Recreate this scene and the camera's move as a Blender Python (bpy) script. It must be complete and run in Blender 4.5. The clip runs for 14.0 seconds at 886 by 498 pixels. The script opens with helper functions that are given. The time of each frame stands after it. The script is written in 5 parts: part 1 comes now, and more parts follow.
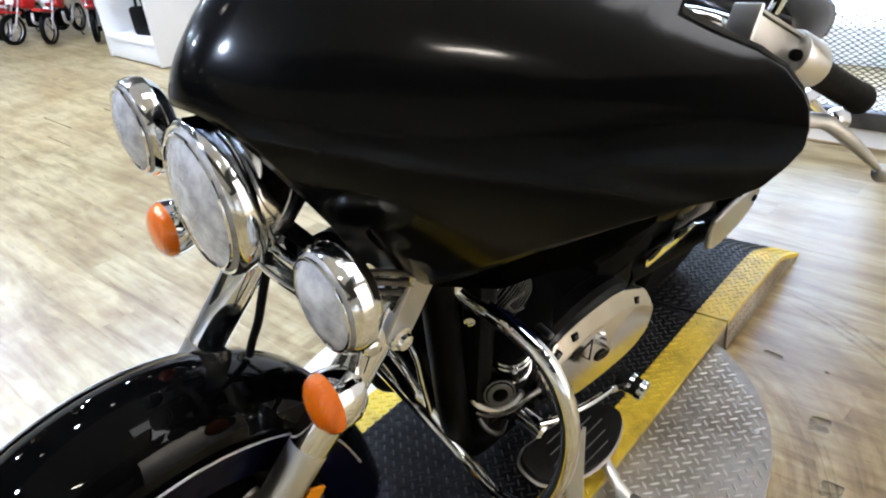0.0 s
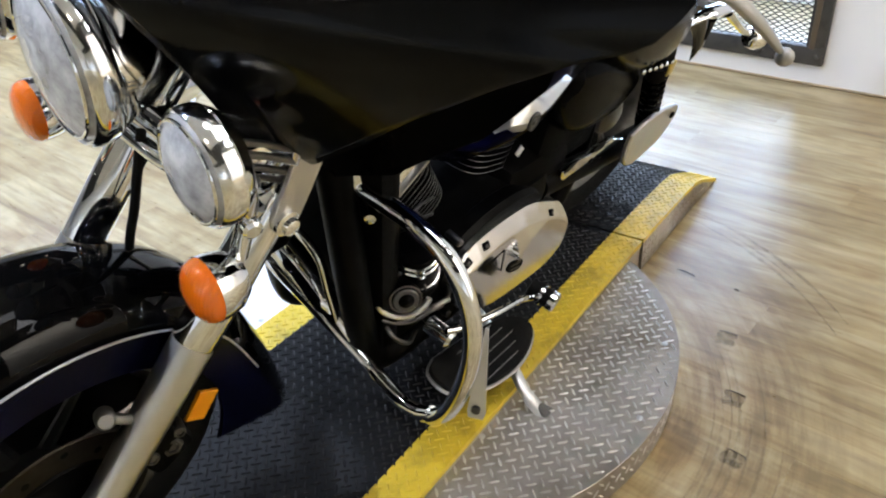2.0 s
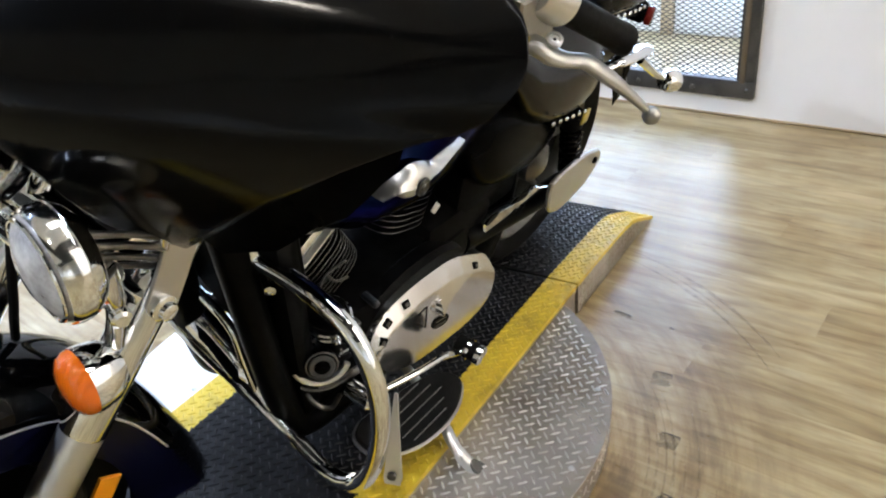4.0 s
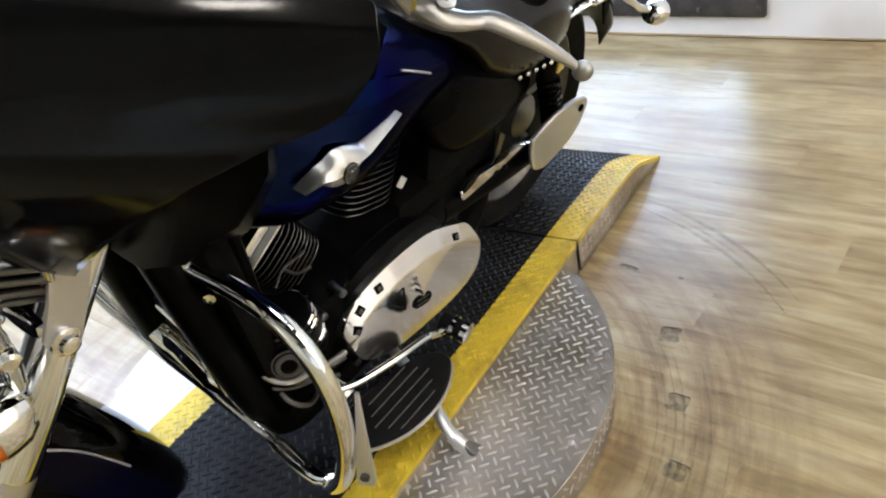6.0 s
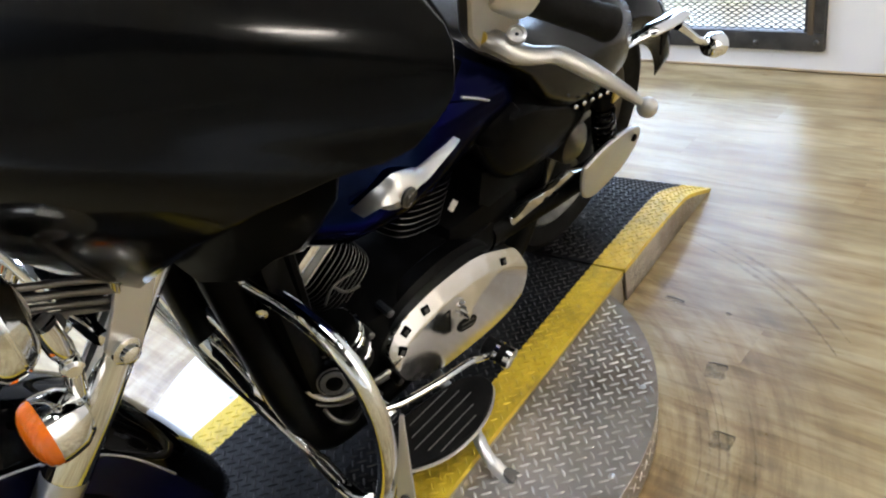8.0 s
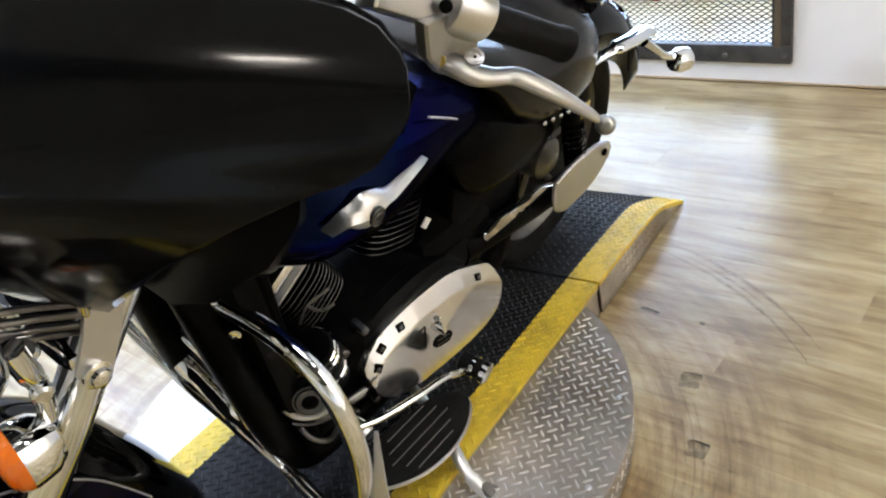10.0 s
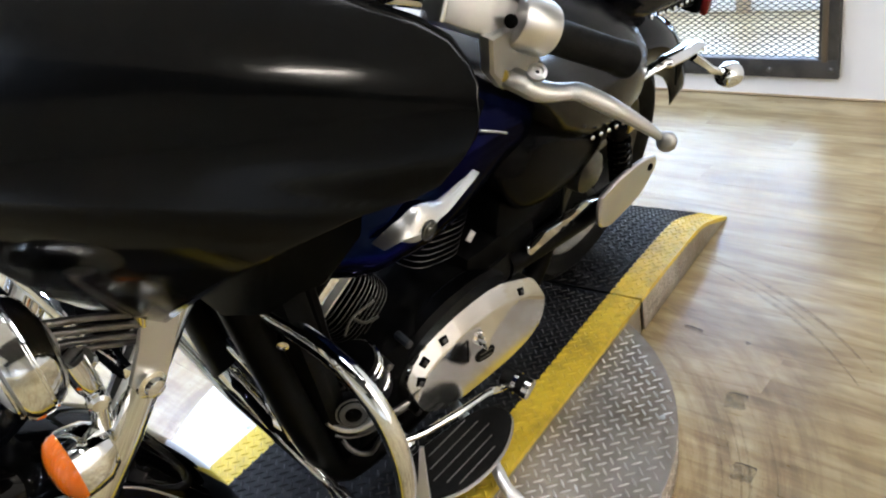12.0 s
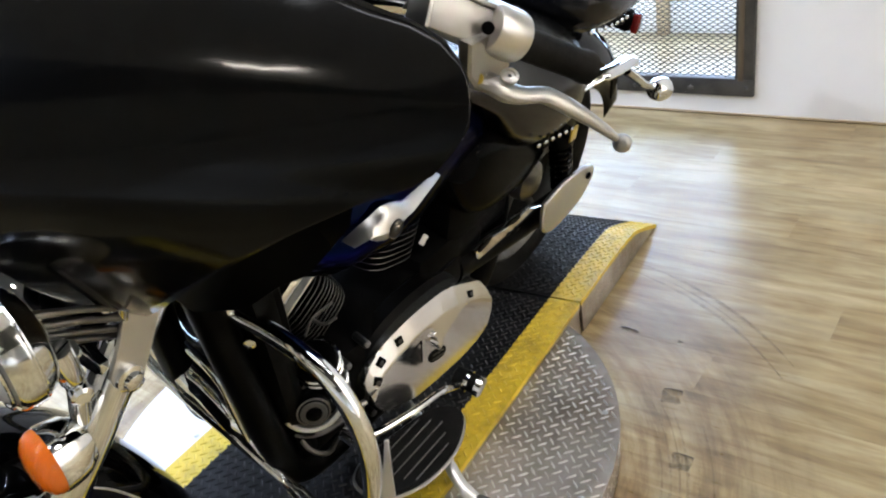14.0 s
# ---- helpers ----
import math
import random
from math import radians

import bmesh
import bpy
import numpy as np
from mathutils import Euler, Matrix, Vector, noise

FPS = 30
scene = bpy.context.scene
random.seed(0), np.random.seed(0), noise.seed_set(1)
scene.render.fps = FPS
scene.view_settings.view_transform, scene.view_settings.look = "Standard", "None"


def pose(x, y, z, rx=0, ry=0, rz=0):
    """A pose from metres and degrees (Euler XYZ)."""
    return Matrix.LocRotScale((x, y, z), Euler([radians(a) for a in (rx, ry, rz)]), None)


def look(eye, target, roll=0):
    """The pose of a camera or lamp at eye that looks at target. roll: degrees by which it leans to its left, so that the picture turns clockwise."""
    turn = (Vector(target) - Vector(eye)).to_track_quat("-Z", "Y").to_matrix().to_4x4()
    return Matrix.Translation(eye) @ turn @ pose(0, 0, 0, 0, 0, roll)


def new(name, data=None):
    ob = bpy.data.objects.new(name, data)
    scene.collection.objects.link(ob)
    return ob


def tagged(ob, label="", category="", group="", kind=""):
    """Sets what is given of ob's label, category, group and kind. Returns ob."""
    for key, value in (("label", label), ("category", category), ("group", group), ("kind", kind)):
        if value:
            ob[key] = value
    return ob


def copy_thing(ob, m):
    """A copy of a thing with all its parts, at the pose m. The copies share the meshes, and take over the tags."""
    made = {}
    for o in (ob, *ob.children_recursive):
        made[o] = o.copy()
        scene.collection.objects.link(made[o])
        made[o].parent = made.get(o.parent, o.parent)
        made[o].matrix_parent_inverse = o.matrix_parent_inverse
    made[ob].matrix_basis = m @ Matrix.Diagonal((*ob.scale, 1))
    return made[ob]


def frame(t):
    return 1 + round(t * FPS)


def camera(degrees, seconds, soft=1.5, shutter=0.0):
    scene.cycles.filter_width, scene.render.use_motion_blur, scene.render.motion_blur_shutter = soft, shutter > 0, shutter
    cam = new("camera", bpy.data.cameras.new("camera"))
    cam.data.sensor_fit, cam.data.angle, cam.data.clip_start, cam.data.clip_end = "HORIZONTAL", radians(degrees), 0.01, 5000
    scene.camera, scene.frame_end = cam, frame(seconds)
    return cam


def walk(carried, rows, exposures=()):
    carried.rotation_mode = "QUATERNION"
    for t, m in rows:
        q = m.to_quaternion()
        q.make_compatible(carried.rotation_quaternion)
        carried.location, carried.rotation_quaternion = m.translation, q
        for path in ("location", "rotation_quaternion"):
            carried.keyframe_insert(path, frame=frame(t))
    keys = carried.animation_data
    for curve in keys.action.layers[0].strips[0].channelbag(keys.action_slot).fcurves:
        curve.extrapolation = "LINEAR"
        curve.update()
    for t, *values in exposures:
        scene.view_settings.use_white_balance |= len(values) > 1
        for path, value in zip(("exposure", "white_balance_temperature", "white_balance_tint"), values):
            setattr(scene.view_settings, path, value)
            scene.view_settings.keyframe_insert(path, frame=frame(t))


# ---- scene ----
cam = camera(60.0, 14.0, soft=2.1)
PATH = [
    (0, (0.079, 0.16, 1.276), (-1.112, 1.47, 0.345), -7.0),
    (0.5, (0.099, 0.192, 1.247), (-1.0, 1.585, 0.325), -4.8),
    (1, (0.095, 0.197, 1.191), (-0.939, 1.534, 0.121), -4.2),
    (1.5, (0.106, 0.2, 1.194), (-0.926, 1.574, 0.171), -4.3),
    (2, (0.111, 0.192, 1.184), (-0.914, 1.537, 0.116), -4.1),
    (2.5, (0.112, 0.199, 1.192), (-0.946, 1.543, 0.156), -5.8),
    (3, (0.12, 0.197, 1.202), (-0.899, 1.6, 0.204), -6.8),
    (3.2, (0.137, 0.192, 1.216), (-0.813, 1.656, 0.241), -5.8),
    (5.3, (0.235, 0.436, 1.18), (-0.916, 1.678, 0.116), -10.6),
    (5.5, (0.238, 0.426, 1.178), (-0.899, 1.664, 0.095), -12.5),
    (6, (0.256, 0.43, 1.181), (-0.819, 1.728, 0.104), -14.3),
    (6.5, (0.255, 0.435, 1.186), (-0.857, 1.725, 0.138), -14.5),
    (7, (0.231, 0.421, 1.192), (-0.944, 1.661, 0.152), -13.2),
    (7.5, (0.229, 0.422, 1.192), (-0.938, 1.666, 0.149), -13.2),
    (7.7, (0.233, 0.422, 1.194), (-0.932, 1.678, 0.164), -13.1),
    (10, (0.264, 0.424, 1.203), (-0.87, 1.738, 0.209), -13.4),
    (10.5, (0.27, 0.427, 1.205), (-0.859, 1.755, 0.224), -14.0),
    (11, (0.259, 0.423, 1.206), (-0.895, 1.735, 0.233), -14.1),
    (11.5, (0.249, 0.424, 1.207), (-0.922, 1.72, 0.234), -13.9),
    (12, (0.236, 0.417, 1.209), (-0.964, 1.701, 0.254), -13.5),
    (12.5, (0.23, 0.407, 1.213), (-0.957, 1.706, 0.261), -13.2),
    (13, (0.246, 0.393, 1.23), (-0.927, 1.752, 0.349), -13.1),
    (13.5, (0.252, 0.365, 1.232), (-0.799, 1.808, 0.328), -12.0),
    (14, (0.222, 0.344, 1.22), (-0.825, 1.756, 0.265), -10.8),
]
EXPOSURE = -0.08
walk(cam, [(t, look(eye, target, roll)) for t, eye, target, roll in PATH],
     [(0.0, -0.05), (1.0, -0.09), (1.5, -0.10), (3.0, -0.12), (6.0, -0.02), (7.0, -0.11), (7.5, -0.15), (10.0, -0.04), (12.5, -0.05), (13.5, -0.09), (14.0, -0.12)])
scene.view_settings.exposure = EXPOSURE

ROOM_TURN = -5.0

# ---- world: bright overcast daylight outside the grated door ----
world = bpy.data.worlds.new("daylight")
scene.world = world
world.use_nodes = True
wn = world.node_tree.nodes
sky = wn.new("ShaderNodeTexSky")
sky.sky_type, sky.sun_disc = "NISHITA", False
sky.sun_elevation, sky.sun_rotation = radians(40), radians(20)
world.node_tree.links.new(sky.outputs[0], wn["Background"].inputs[0])
wn["Background"].inputs[1].default_value = 0.12
sun_data = bpy.data.lights.new("sun", "SUN")
sun_data.energy, sun_data.angle, sun_data.color = 2.5, radians(2), (1, 0.95, 0.88)
sun = new("sun", sun_data)
sun.matrix_world = look((0, 0, 10), (-2, -6, 3))

# ceiling lamps: (x, y, watts)
LAMPS = [(-2.5, 0.45, 54), (-2.7, 2.6, 43), (-5.25, 1.25, 84), (-1.9, -1.2, 92), (-4.4, -0.6, 62), (-5.55, 2.6, 92), (-6.6, 0.4, 48), (-8.4, 2.2, 70)]
COOL, WARM = (0.83, 0.985, 1.30), (0.985, 0.915, 0.82)
for lx, ly, power in LAMPS:
    ld = bpy.data.lights.new("ceiling_lamp", "AREA")
    ld.shape, ld.size, ld.energy, ld.color = "DISK", 0.11, power, COOL if lx < -1.5 else WARM
    new("ceiling_lamp", ld).matrix_world = pose(lx, ly, 3.3 - 0.13)
# unseen lamps added to brighten the reflected walls behind the camera: (x, y, watts)
WALL_FILLS = [(5.6, -3.0, 115), (2.2, -6.4, 90), (-2.5, -6.4, 95), (5.6, -6.0, 65)]
for lx, ly, power in WALL_FILLS:
    ld = bpy.data.lights.new("wall_fill", "AREA")
    ld.shape, ld.size, ld.energy, ld.color, ld.spread = "DISK", 0.17, power, WARM if ly > 0 else COOL, radians(95)
    new("wall_fill", ld).matrix_world = pose(lx, ly, 3.3 - 0.13)
# lamps added to brighten the east wall that the chrome reflects: (x, y, watts)
EAST_FILLS = [(1.9, 1.1, 105), (1.9, 2.5, 105)]
for lx, ly, power in EAST_FILLS:
    ld = bpy.data.lights.new("east_wall_fill", "AREA")
    ld.shape, ld.size, ld.energy, ld.color, ld.spread = "DISK", 0.14, power, (1.0, 0.935, 0.845), radians(110)
    new("east_wall_fill", ld).matrix_world = pose(lx, ly, 3.3 - 0.15, 0, -58, 0)
TUBE = (0.45, -0.62, 27)
ld = bpy.data.lights.new("tube_lamp", "AREA")
ld.shape, ld.size, ld.size_y, ld.energy, ld.color = "RECTANGLE", 0.36, 0.05, 16, WARM
new("tube_lamp", ld).matrix_world = pose(TUBE[0], TUBE[1], 3.3 - 0.10, 0, 0, TUBE[2])

# flat ceiling panels: (x, y, watts, length, width)
PANELS = [(0.55, 1.45, 24, 1.14, 0.54), (1.75, 1.75, 17, 1.14, 0.54), (-0.30, 1.06, 4.5, 0.44, 0.44)]
for lx, ly, power, sx, sy in PANELS:
    ld = bpy.data.lights.new("panel_lamp", "AREA")
    ld.shape, ld.size, ld.size_y, ld.energy, ld.color = "RECTANGLE", sx, sy, power, (0.97, 0.98, 1.03)
    new("panel_lamp", ld).matrix_world = pose(lx, ly, 3.3 - 0.075, 0, 0, ROOM_TURN)


# ---- materials ----
def material(name, colour, rough=0.5, metal=0.0, coat=0.0, ior=None):
    m = bpy.data.materials.new(name)
    m.use_nodes = True
    b = m.node_tree.nodes["Principled BSDF"]
    b.inputs["Base Color"].default_value = (*colour, 1)
    b.inputs["Roughness"].default_value = rough
    b.inputs["Metallic"].default_value = metal
    b.inputs["Coat Weight"].default_value = coat
    b.inputs["Coat Roughness"].default_value = 0.03
    if ior:
        b.inputs["IOR"].default_value = ior
    return m


def nodes_of(m):
    t = m.node_tree
    return t, t.nodes, t.nodes["Principled BSDF"]


def noise_node(t, scale, detail=4.0, rough=0.55, stretch=(1, 1, 1), coords="Object"):
    tc = t.nodes.new("ShaderNodeTexCoord")
    mp = t.nodes.new("ShaderNodeMapping")
    mp.inputs["Scale"].default_value = stretch
    n = t.nodes.new("ShaderNodeTexNoise")
    n.inputs["Scale"].default_value, n.inputs["Detail"].default_value = scale, detail
    n.inputs["Roughness"].default_value = rough
    t.links.new(tc.outputs[coords], mp.inputs[0])
    t.links.new(mp.outputs[0], n.inputs["Vector"])
    return n


def ramp(t, source, stops):
    r = t.nodes.new("ShaderNodeValToRGB")
    el = r.color_ramp.elements
    while len(el) < len(stops):
        el.new(0.5)
    for e, (p, c) in zip(el, stops):
        e.position, e.color = p, (*c, 1) if len(c) == 3 else c
    t.links.new(source, r.inputs[0])
    return r


def mix_colour(t, a, b, fac, mode="MIX"):
    m = t.nodes.new("ShaderNodeMix")
    m.data_type, m.blend_type = "RGBA", mode
    for socket, v in ((m.inputs[0], fac), (m.inputs[6], a), (m.inputs[7], b)):
        if hasattr(v, "links"):
            t.links.new(v, socket)
        else:
            socket.default_value = v if isinstance(v, float) else (*v, 1)
    return m.outputs[2]


def bump(t, height, b, strength=0.3, distance=0.002):
    n = t.nodes.new("ShaderNodeBump")
    n.inputs["Strength"].default_value, n.inputs["Distance"].default_value = strength, distance
    t.links.new(height, n.inputs["Height"])
    t.links.new(n.outputs[0], b.inputs["Normal"])


def worn(m, colour_a, colour_b, scale, rough=(0.3, 0.5), bump_strength=0.0, bump_scale=400.0, stretch=(1, 1, 1), spread=(0.35, 0.65)):
    """Two-scale colour and roughness variation on a material."""
    t, _, b = nodes_of(m)
    big = noise_node(t, scale, 6, 0.6, stretch)
    c = ramp(t, big.outputs[0], [(spread[0], colour_a), (spread[1], colour_b)])
    fine = noise_node(t, scale * 9, 4, 0.6, stretch)
    c2 = mix_colour(t, c.outputs[0], fine.outputs[1], 0.06, "OVERLAY")
    t.links.new(c2, b.inputs["Base Color"])
    r = ramp(t, fine.outputs[0], [(0.3, (rough[0],) * 3), (0.7, (rough[1],) * 3)])
    t.links.new(r.outputs[0], b.inputs["Roughness"])
    if bump_strength:
        g = noise_node(t, bump_scale, 3, 0.6)
        bump(t, g.outputs[0], b, bump_strength, 0.001)
    return m


BLACK = material("black_gloss_paint", (0.0014, 0.0014, 0.0015), 0.4, 0.0, 1.0, 1.0)
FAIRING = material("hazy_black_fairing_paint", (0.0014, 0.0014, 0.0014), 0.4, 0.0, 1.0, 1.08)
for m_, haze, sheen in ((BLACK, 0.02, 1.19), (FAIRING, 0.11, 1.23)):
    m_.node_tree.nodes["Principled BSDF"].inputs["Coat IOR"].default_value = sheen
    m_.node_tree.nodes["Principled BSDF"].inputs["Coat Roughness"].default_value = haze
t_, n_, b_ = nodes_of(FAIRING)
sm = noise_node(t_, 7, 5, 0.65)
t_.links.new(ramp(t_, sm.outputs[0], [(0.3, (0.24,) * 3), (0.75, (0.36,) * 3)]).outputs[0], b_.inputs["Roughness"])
BLUE = material("dark_blue_metallic_paint", (0.006, 0.021, 0.125), 0.13, 0.95, 0.0, 1.4)
BLUE.node_tree.nodes["Principled BSDF"].inputs["Specular Tint"].default_value = (0.30, 0.30, 0.34, 1)
t_, n_, b_ = nodes_of(BLUE)
tc_, sp_, ad_, gt_ = (n_.new("ShaderNode" + k) for k in ("TexCoord", "SeparateXYZ", "Math", "Math"))
t_.links.new(tc_.outputs["Object"], sp_.inputs[0])
ad_.operation, gt_.operation = "MULTIPLY_ADD", "GREATER_THAN"
t_.links.new(sp_.outputs["Y"], ad_.inputs[0])
ad_.inputs[1].default_value = 0.60
t_.links.new(sp_.outputs["Z"], ad_.inputs[2])
t_.links.new(ad_.outputs[0], gt_.inputs[0])
gt_.inputs[1].default_value = 1.640
t_.links.new(mix_colour(t_, (0.005, 0.011, 0.052), (0.002, 0.002, 0.002), gt_.outputs[0]), b_.inputs["Base Color"])
BLUEBLACK = material("midnight_blue_paint", (0.0012, 0.0016, 0.0080), 0.2, 0.0, 0.0, 1.12)
BRAKE = worn(material("dull_brake_steel", (0.12, 0.115, 0.11), 0.4, 0.9), (0.07, 0.066, 0.062), (0.16, 0.155, 0.15), 12, (0.3, 0.5))
DISC_STEEL = worn(material("brake_disc_steel", (0.025, 0.020, 0.016), 0.45, 0.9), (0.012, 0.010, 0.008), (0.042, 0.034, 0.027), 9, (0.4, 0.55))
HORN_GREY = worn(material("horn_grey", (0.05, 0.05, 0.05), 0.4), (0.035, 0.035, 0.035), (0.07, 0.07, 0.068), 20, (0.35, 0.5))
SOFT_CHROME = worn(material("lamp_shell_chrome", (0.80, 0.82, 0.83), 0.12, 1.0), (0.75, 0.77, 0.78), (0.83, 0.85, 0.86), 14, (0.07, 0.12))
CHROME = worn(material("chrome", (0.80, 0.82, 0.84), 0.05, 1.0), (0.75, 0.77, 0.79), (0.85, 0.87, 0.88), 14, (0.035, 0.055))
ALU = worn(material("polished_aluminium", (0.62, 0.62, 0.61), 0.3, 1.0), (0.57, 0.57, 0.56), (0.66, 0.66, 0.65), 3, (0.30, 0.36), 0.03, 420)
CAST = worn(material("cast_alloy", (0.36, 0.355, 0.34), 0.42, 1.0), (0.31, 0.305, 0.29), (0.40, 0.395, 0.38), 5, (0.38, 0.46), 0.05, 420)
STEEL_DARK = worn(material("engine_black", (0.002, 0.002, 0.002), 0.4, ior=1.10), (0.0009, 0.0009, 0.0009), (0.0032, 0.0032, 0.0032), 20, (0.3, 0.5), 0.1)
SIDE_BLACK = worn(material("side_cover_black", (0.0015, 0.0015, 0.0016), 0.25, ior=1.07), (0.0010, 0.0010, 0.0010), (0.0020, 0.0020, 0.0021), 16, (0.16, 0.26))
FIN = worn(material("machined_fin_edge", (0.25, 0.25, 0.25), 0.35, 1.0), (0.055, 0.055, 0.055), (0.13, 0.13, 0.125), 30, (0.35, 0.5))
RUBBER = worn(material("black_rubber", (0.005, 0.005, 0.005), 0.7, ior=1.16), (0.003, 0.003, 0.003), (0.008, 0.0076, 0.007), 18, (0.5, 0.7), 0.25, 500)
LEATHER = worn(material("black_leather", (0.004, 0.004, 0.0045), 0.38, ior=1.34), (0.0025, 0.0025, 0.003), (0.006, 0.0055, 0.0055), 14, (0.20, 0.27), 0.04, 320)
AMBER = material("amber_plastic", (0.78, 0.15, 0.004), 0.12, 0.0, 0.8)
t_, n_, b_ = nodes_of(AMBER)
b_.inputs["Subsurface Weight"].default_value = 0.05
b_.inputs["Subsurface Radius"].default_value = (0.01, 0.004, 0.001)
wv = n_.new("ShaderNodeTexWave")
wv.inputs["Scale"].default_value = 60
tc_ = n_.new("ShaderNodeTexCoord")
t_.links.new(tc_.outputs["Object"], wv.inputs["Vector"])
bump(t_, wv.outputs[0], b_, 0.3, 0.0015)
ORANGE = material("orange_reflector", (0.82, 0.30, 0.01), 0.2, 0.0, 0.5)
RED = worn(material("red_plastic", (0.55, 0.02, 0.02), 0.3), (0.5, 0.015, 0.015), (0.62, 0.03, 0.025), 6, (0.25, 0.4))
DEEP_RED = material("dark_red_lens", (0.16, 0.012, 0.010), 0.2, 0.0, 0.5)
WHITE_PLASTIC = material("white_plastic", (0.75, 0.75, 0.75), 0.35)
GLASS = material("clear_lens_glass", (1, 1, 1), 0.02, ior=1.45)
GLASS.node_tree.nodes["Principled BSDF"].inputs["Transmission Weight"].default_value = 1.0
FLUTED = material("lamp_lens_glass", (1.0, 0.985, 0.98), 0.06, ior=1.3)
t_, n_, b_ = nodes_of(FLUTED)
clear, shine, both, edge = (n_.new("ShaderNode" + k) for k in ("BsdfTransparent", "BsdfGlossy", "MixShader", "Fresnel"))
clear.inputs[0].default_value = (0.95, 0.95, 0.95, 1)
shine.inputs["Roughness"].default_value = 0.03
edge.inputs[0].default_value = 1.45
fl = noise_node(t_, 30, 3, 0.5)
wob = n_.new("ShaderNodeBump")
wob.inputs["Strength"].default_value, wob.inputs["Distance"].default_value = 0.2, 0.002
t_.links.new(fl.outputs[0], wob.inputs["Height"])
t_.links.new(wob.outputs[0], shine.inputs["Normal"])
t_.links.new(edge.outputs[0], both.inputs[0])
# patchy white mixed into the clear lens imitates light from the reflector bowl
bowl_light, brightened = n_.new("ShaderNodeBsdfDiffuse"), n_.new("ShaderNodeMixShader")
bowl_light.inputs[0].default_value = (0.93, 0.915, 0.905, 1)
patch = noise_node(t_, 38, 4, 0.6)
t_.links.new(ramp(t_, patch.outputs[0], [(0.34, (0.28,) * 3), (0.66, (0.58,) * 3)]).outputs[0], brightened.inputs[0])
t_.links.new(clear.outputs[0], brightened.inputs[1])
t_.links.new(bowl_light.outputs[0], brightened.inputs[2])
t_.links.new(brightened.outputs[0], both.inputs[1])
t_.links.new(shine.outputs[0], both.inputs[2])
t_.links.new(both.outputs[0], n_["Material Output"].inputs["Surface"])
REFLECTOR = worn(material("lamp_reflector", (0.95, 0.94, 0.93), 0.3, 0.6), (0.92, 0.91, 0.90), (0.98, 0.98, 0.97), 40, (0.25, 0.4), 0.8, 34)
PIN = material("silver_pinstripe", (0.55, 0.55, 0.56), 0.3, 0.5)
GROOVE = material("worn_grey_rubber_rib", (0.16, 0.155, 0.15), 0.5)
BRASS = material("gold_anodised", (0.55, 0.42, 0.1), 0.3, 0.8)

PLATE = worn(material("bare_tread_plate", (0.45, 0.42, 0.38), 0.4, 0.75), (0.19, 0.152, 0.113), (0.48, 0.44, 0.39), 3.2, (0.30, 0.5), 0.12, 300)
# near-white colour stands in for blown-out glare on the far tread plate
PLATE_GLARE = worn(material("glare_pale_plate", (0.80, 0.80, 0.79), 0.35), (0.74, 0.74, 0.73), (0.84, 0.84, 0.83), 6, (0.28, 0.42), 0.04, 300)
LUG_BARE = worn(material("polished_tread_lug", (0.75, 0.73, 0.70), 0.3, 0.9), (0.52, 0.49, 0.45), (0.86, 0.84, 0.81), 8, (0.34, 0.48))
PLATE_BLACK = worn(material("black_painted_tread_plate", (0.008, 0.008, 0.009), 0.45, ior=1.20), (0.0025, 0.0025, 0.003), (0.011, 0.011, 0.012), 9, (0.36, 0.55), 0.12, 300)
PLATE_YELLOW = worn(material("yellow_painted_tread_plate", (0.62, 0.47, 0.03), 0.45), (0.42, 0.29, 0.025), (0.70, 0.50, 0.035), 16, (0.35, 0.55), 0.2, 300, (1, 1, 1), (0.28, 0.52))
LUG_WORN = worn(material("worn_black_lug", (0.016, 0.016, 0.016), 0.4, ior=1.32), (0.004, 0.004, 0.004), (0.018, 0.0175, 0.017), 30, (0.34, 0.48))
WALL = worn(material("white_wall_paint", (0.8, 0.78, 0.75), 0.6), (0.77, 0.75, 0.72), (0.82, 0.80, 0.77), 1.5, (0.5, 0.65), 0.08, 150)
CEIL = worn(material("dark_ceiling_paint", (0.03, 0.03, 0.03), 0.8), (0.025, 0.025, 0.025), (0.04, 0.04, 0.04), 2, (0.7, 0.85))
CEIL_BOUNCE = worn(material("pale_ceiling_bounce", (0.75, 0.74, 0.72), 0.8), (0.58, 0.57, 0.55), (0.68, 0.67, 0.65), 2, (0.7, 0.85))
CABINET = worn(material("white_laminate", (0.82, 0.81, 0.79), 0.35), (0.8, 0.79, 0.77), (0.84, 0.83, 0.81), 2, (0.3, 0.4))
STEEL_FRAME = worn(material("black_steel_frame", (0.03, 0.028, 0.026), 0.5), (0.02, 0.019, 0.018), (0.05, 0.046, 0.042), 12, (0.4, 0.6), 0.1)
JAMB = worn(material("dark_stained_timber", (0.10, 0.075, 0.045), 0.5), (0.06, 0.043, 0.026), (0.14, 0.105, 0.065), 9, (0.4, 0.6), 0.1, 200, (1, 1, 0.1))
TAN = worn(material("tan_baseboard", (0.42, 0.31, 0.18), 0.5), (0.36, 0.26, 0.15), (0.48, 0.36, 0.22), 4, (0.4, 0.55))


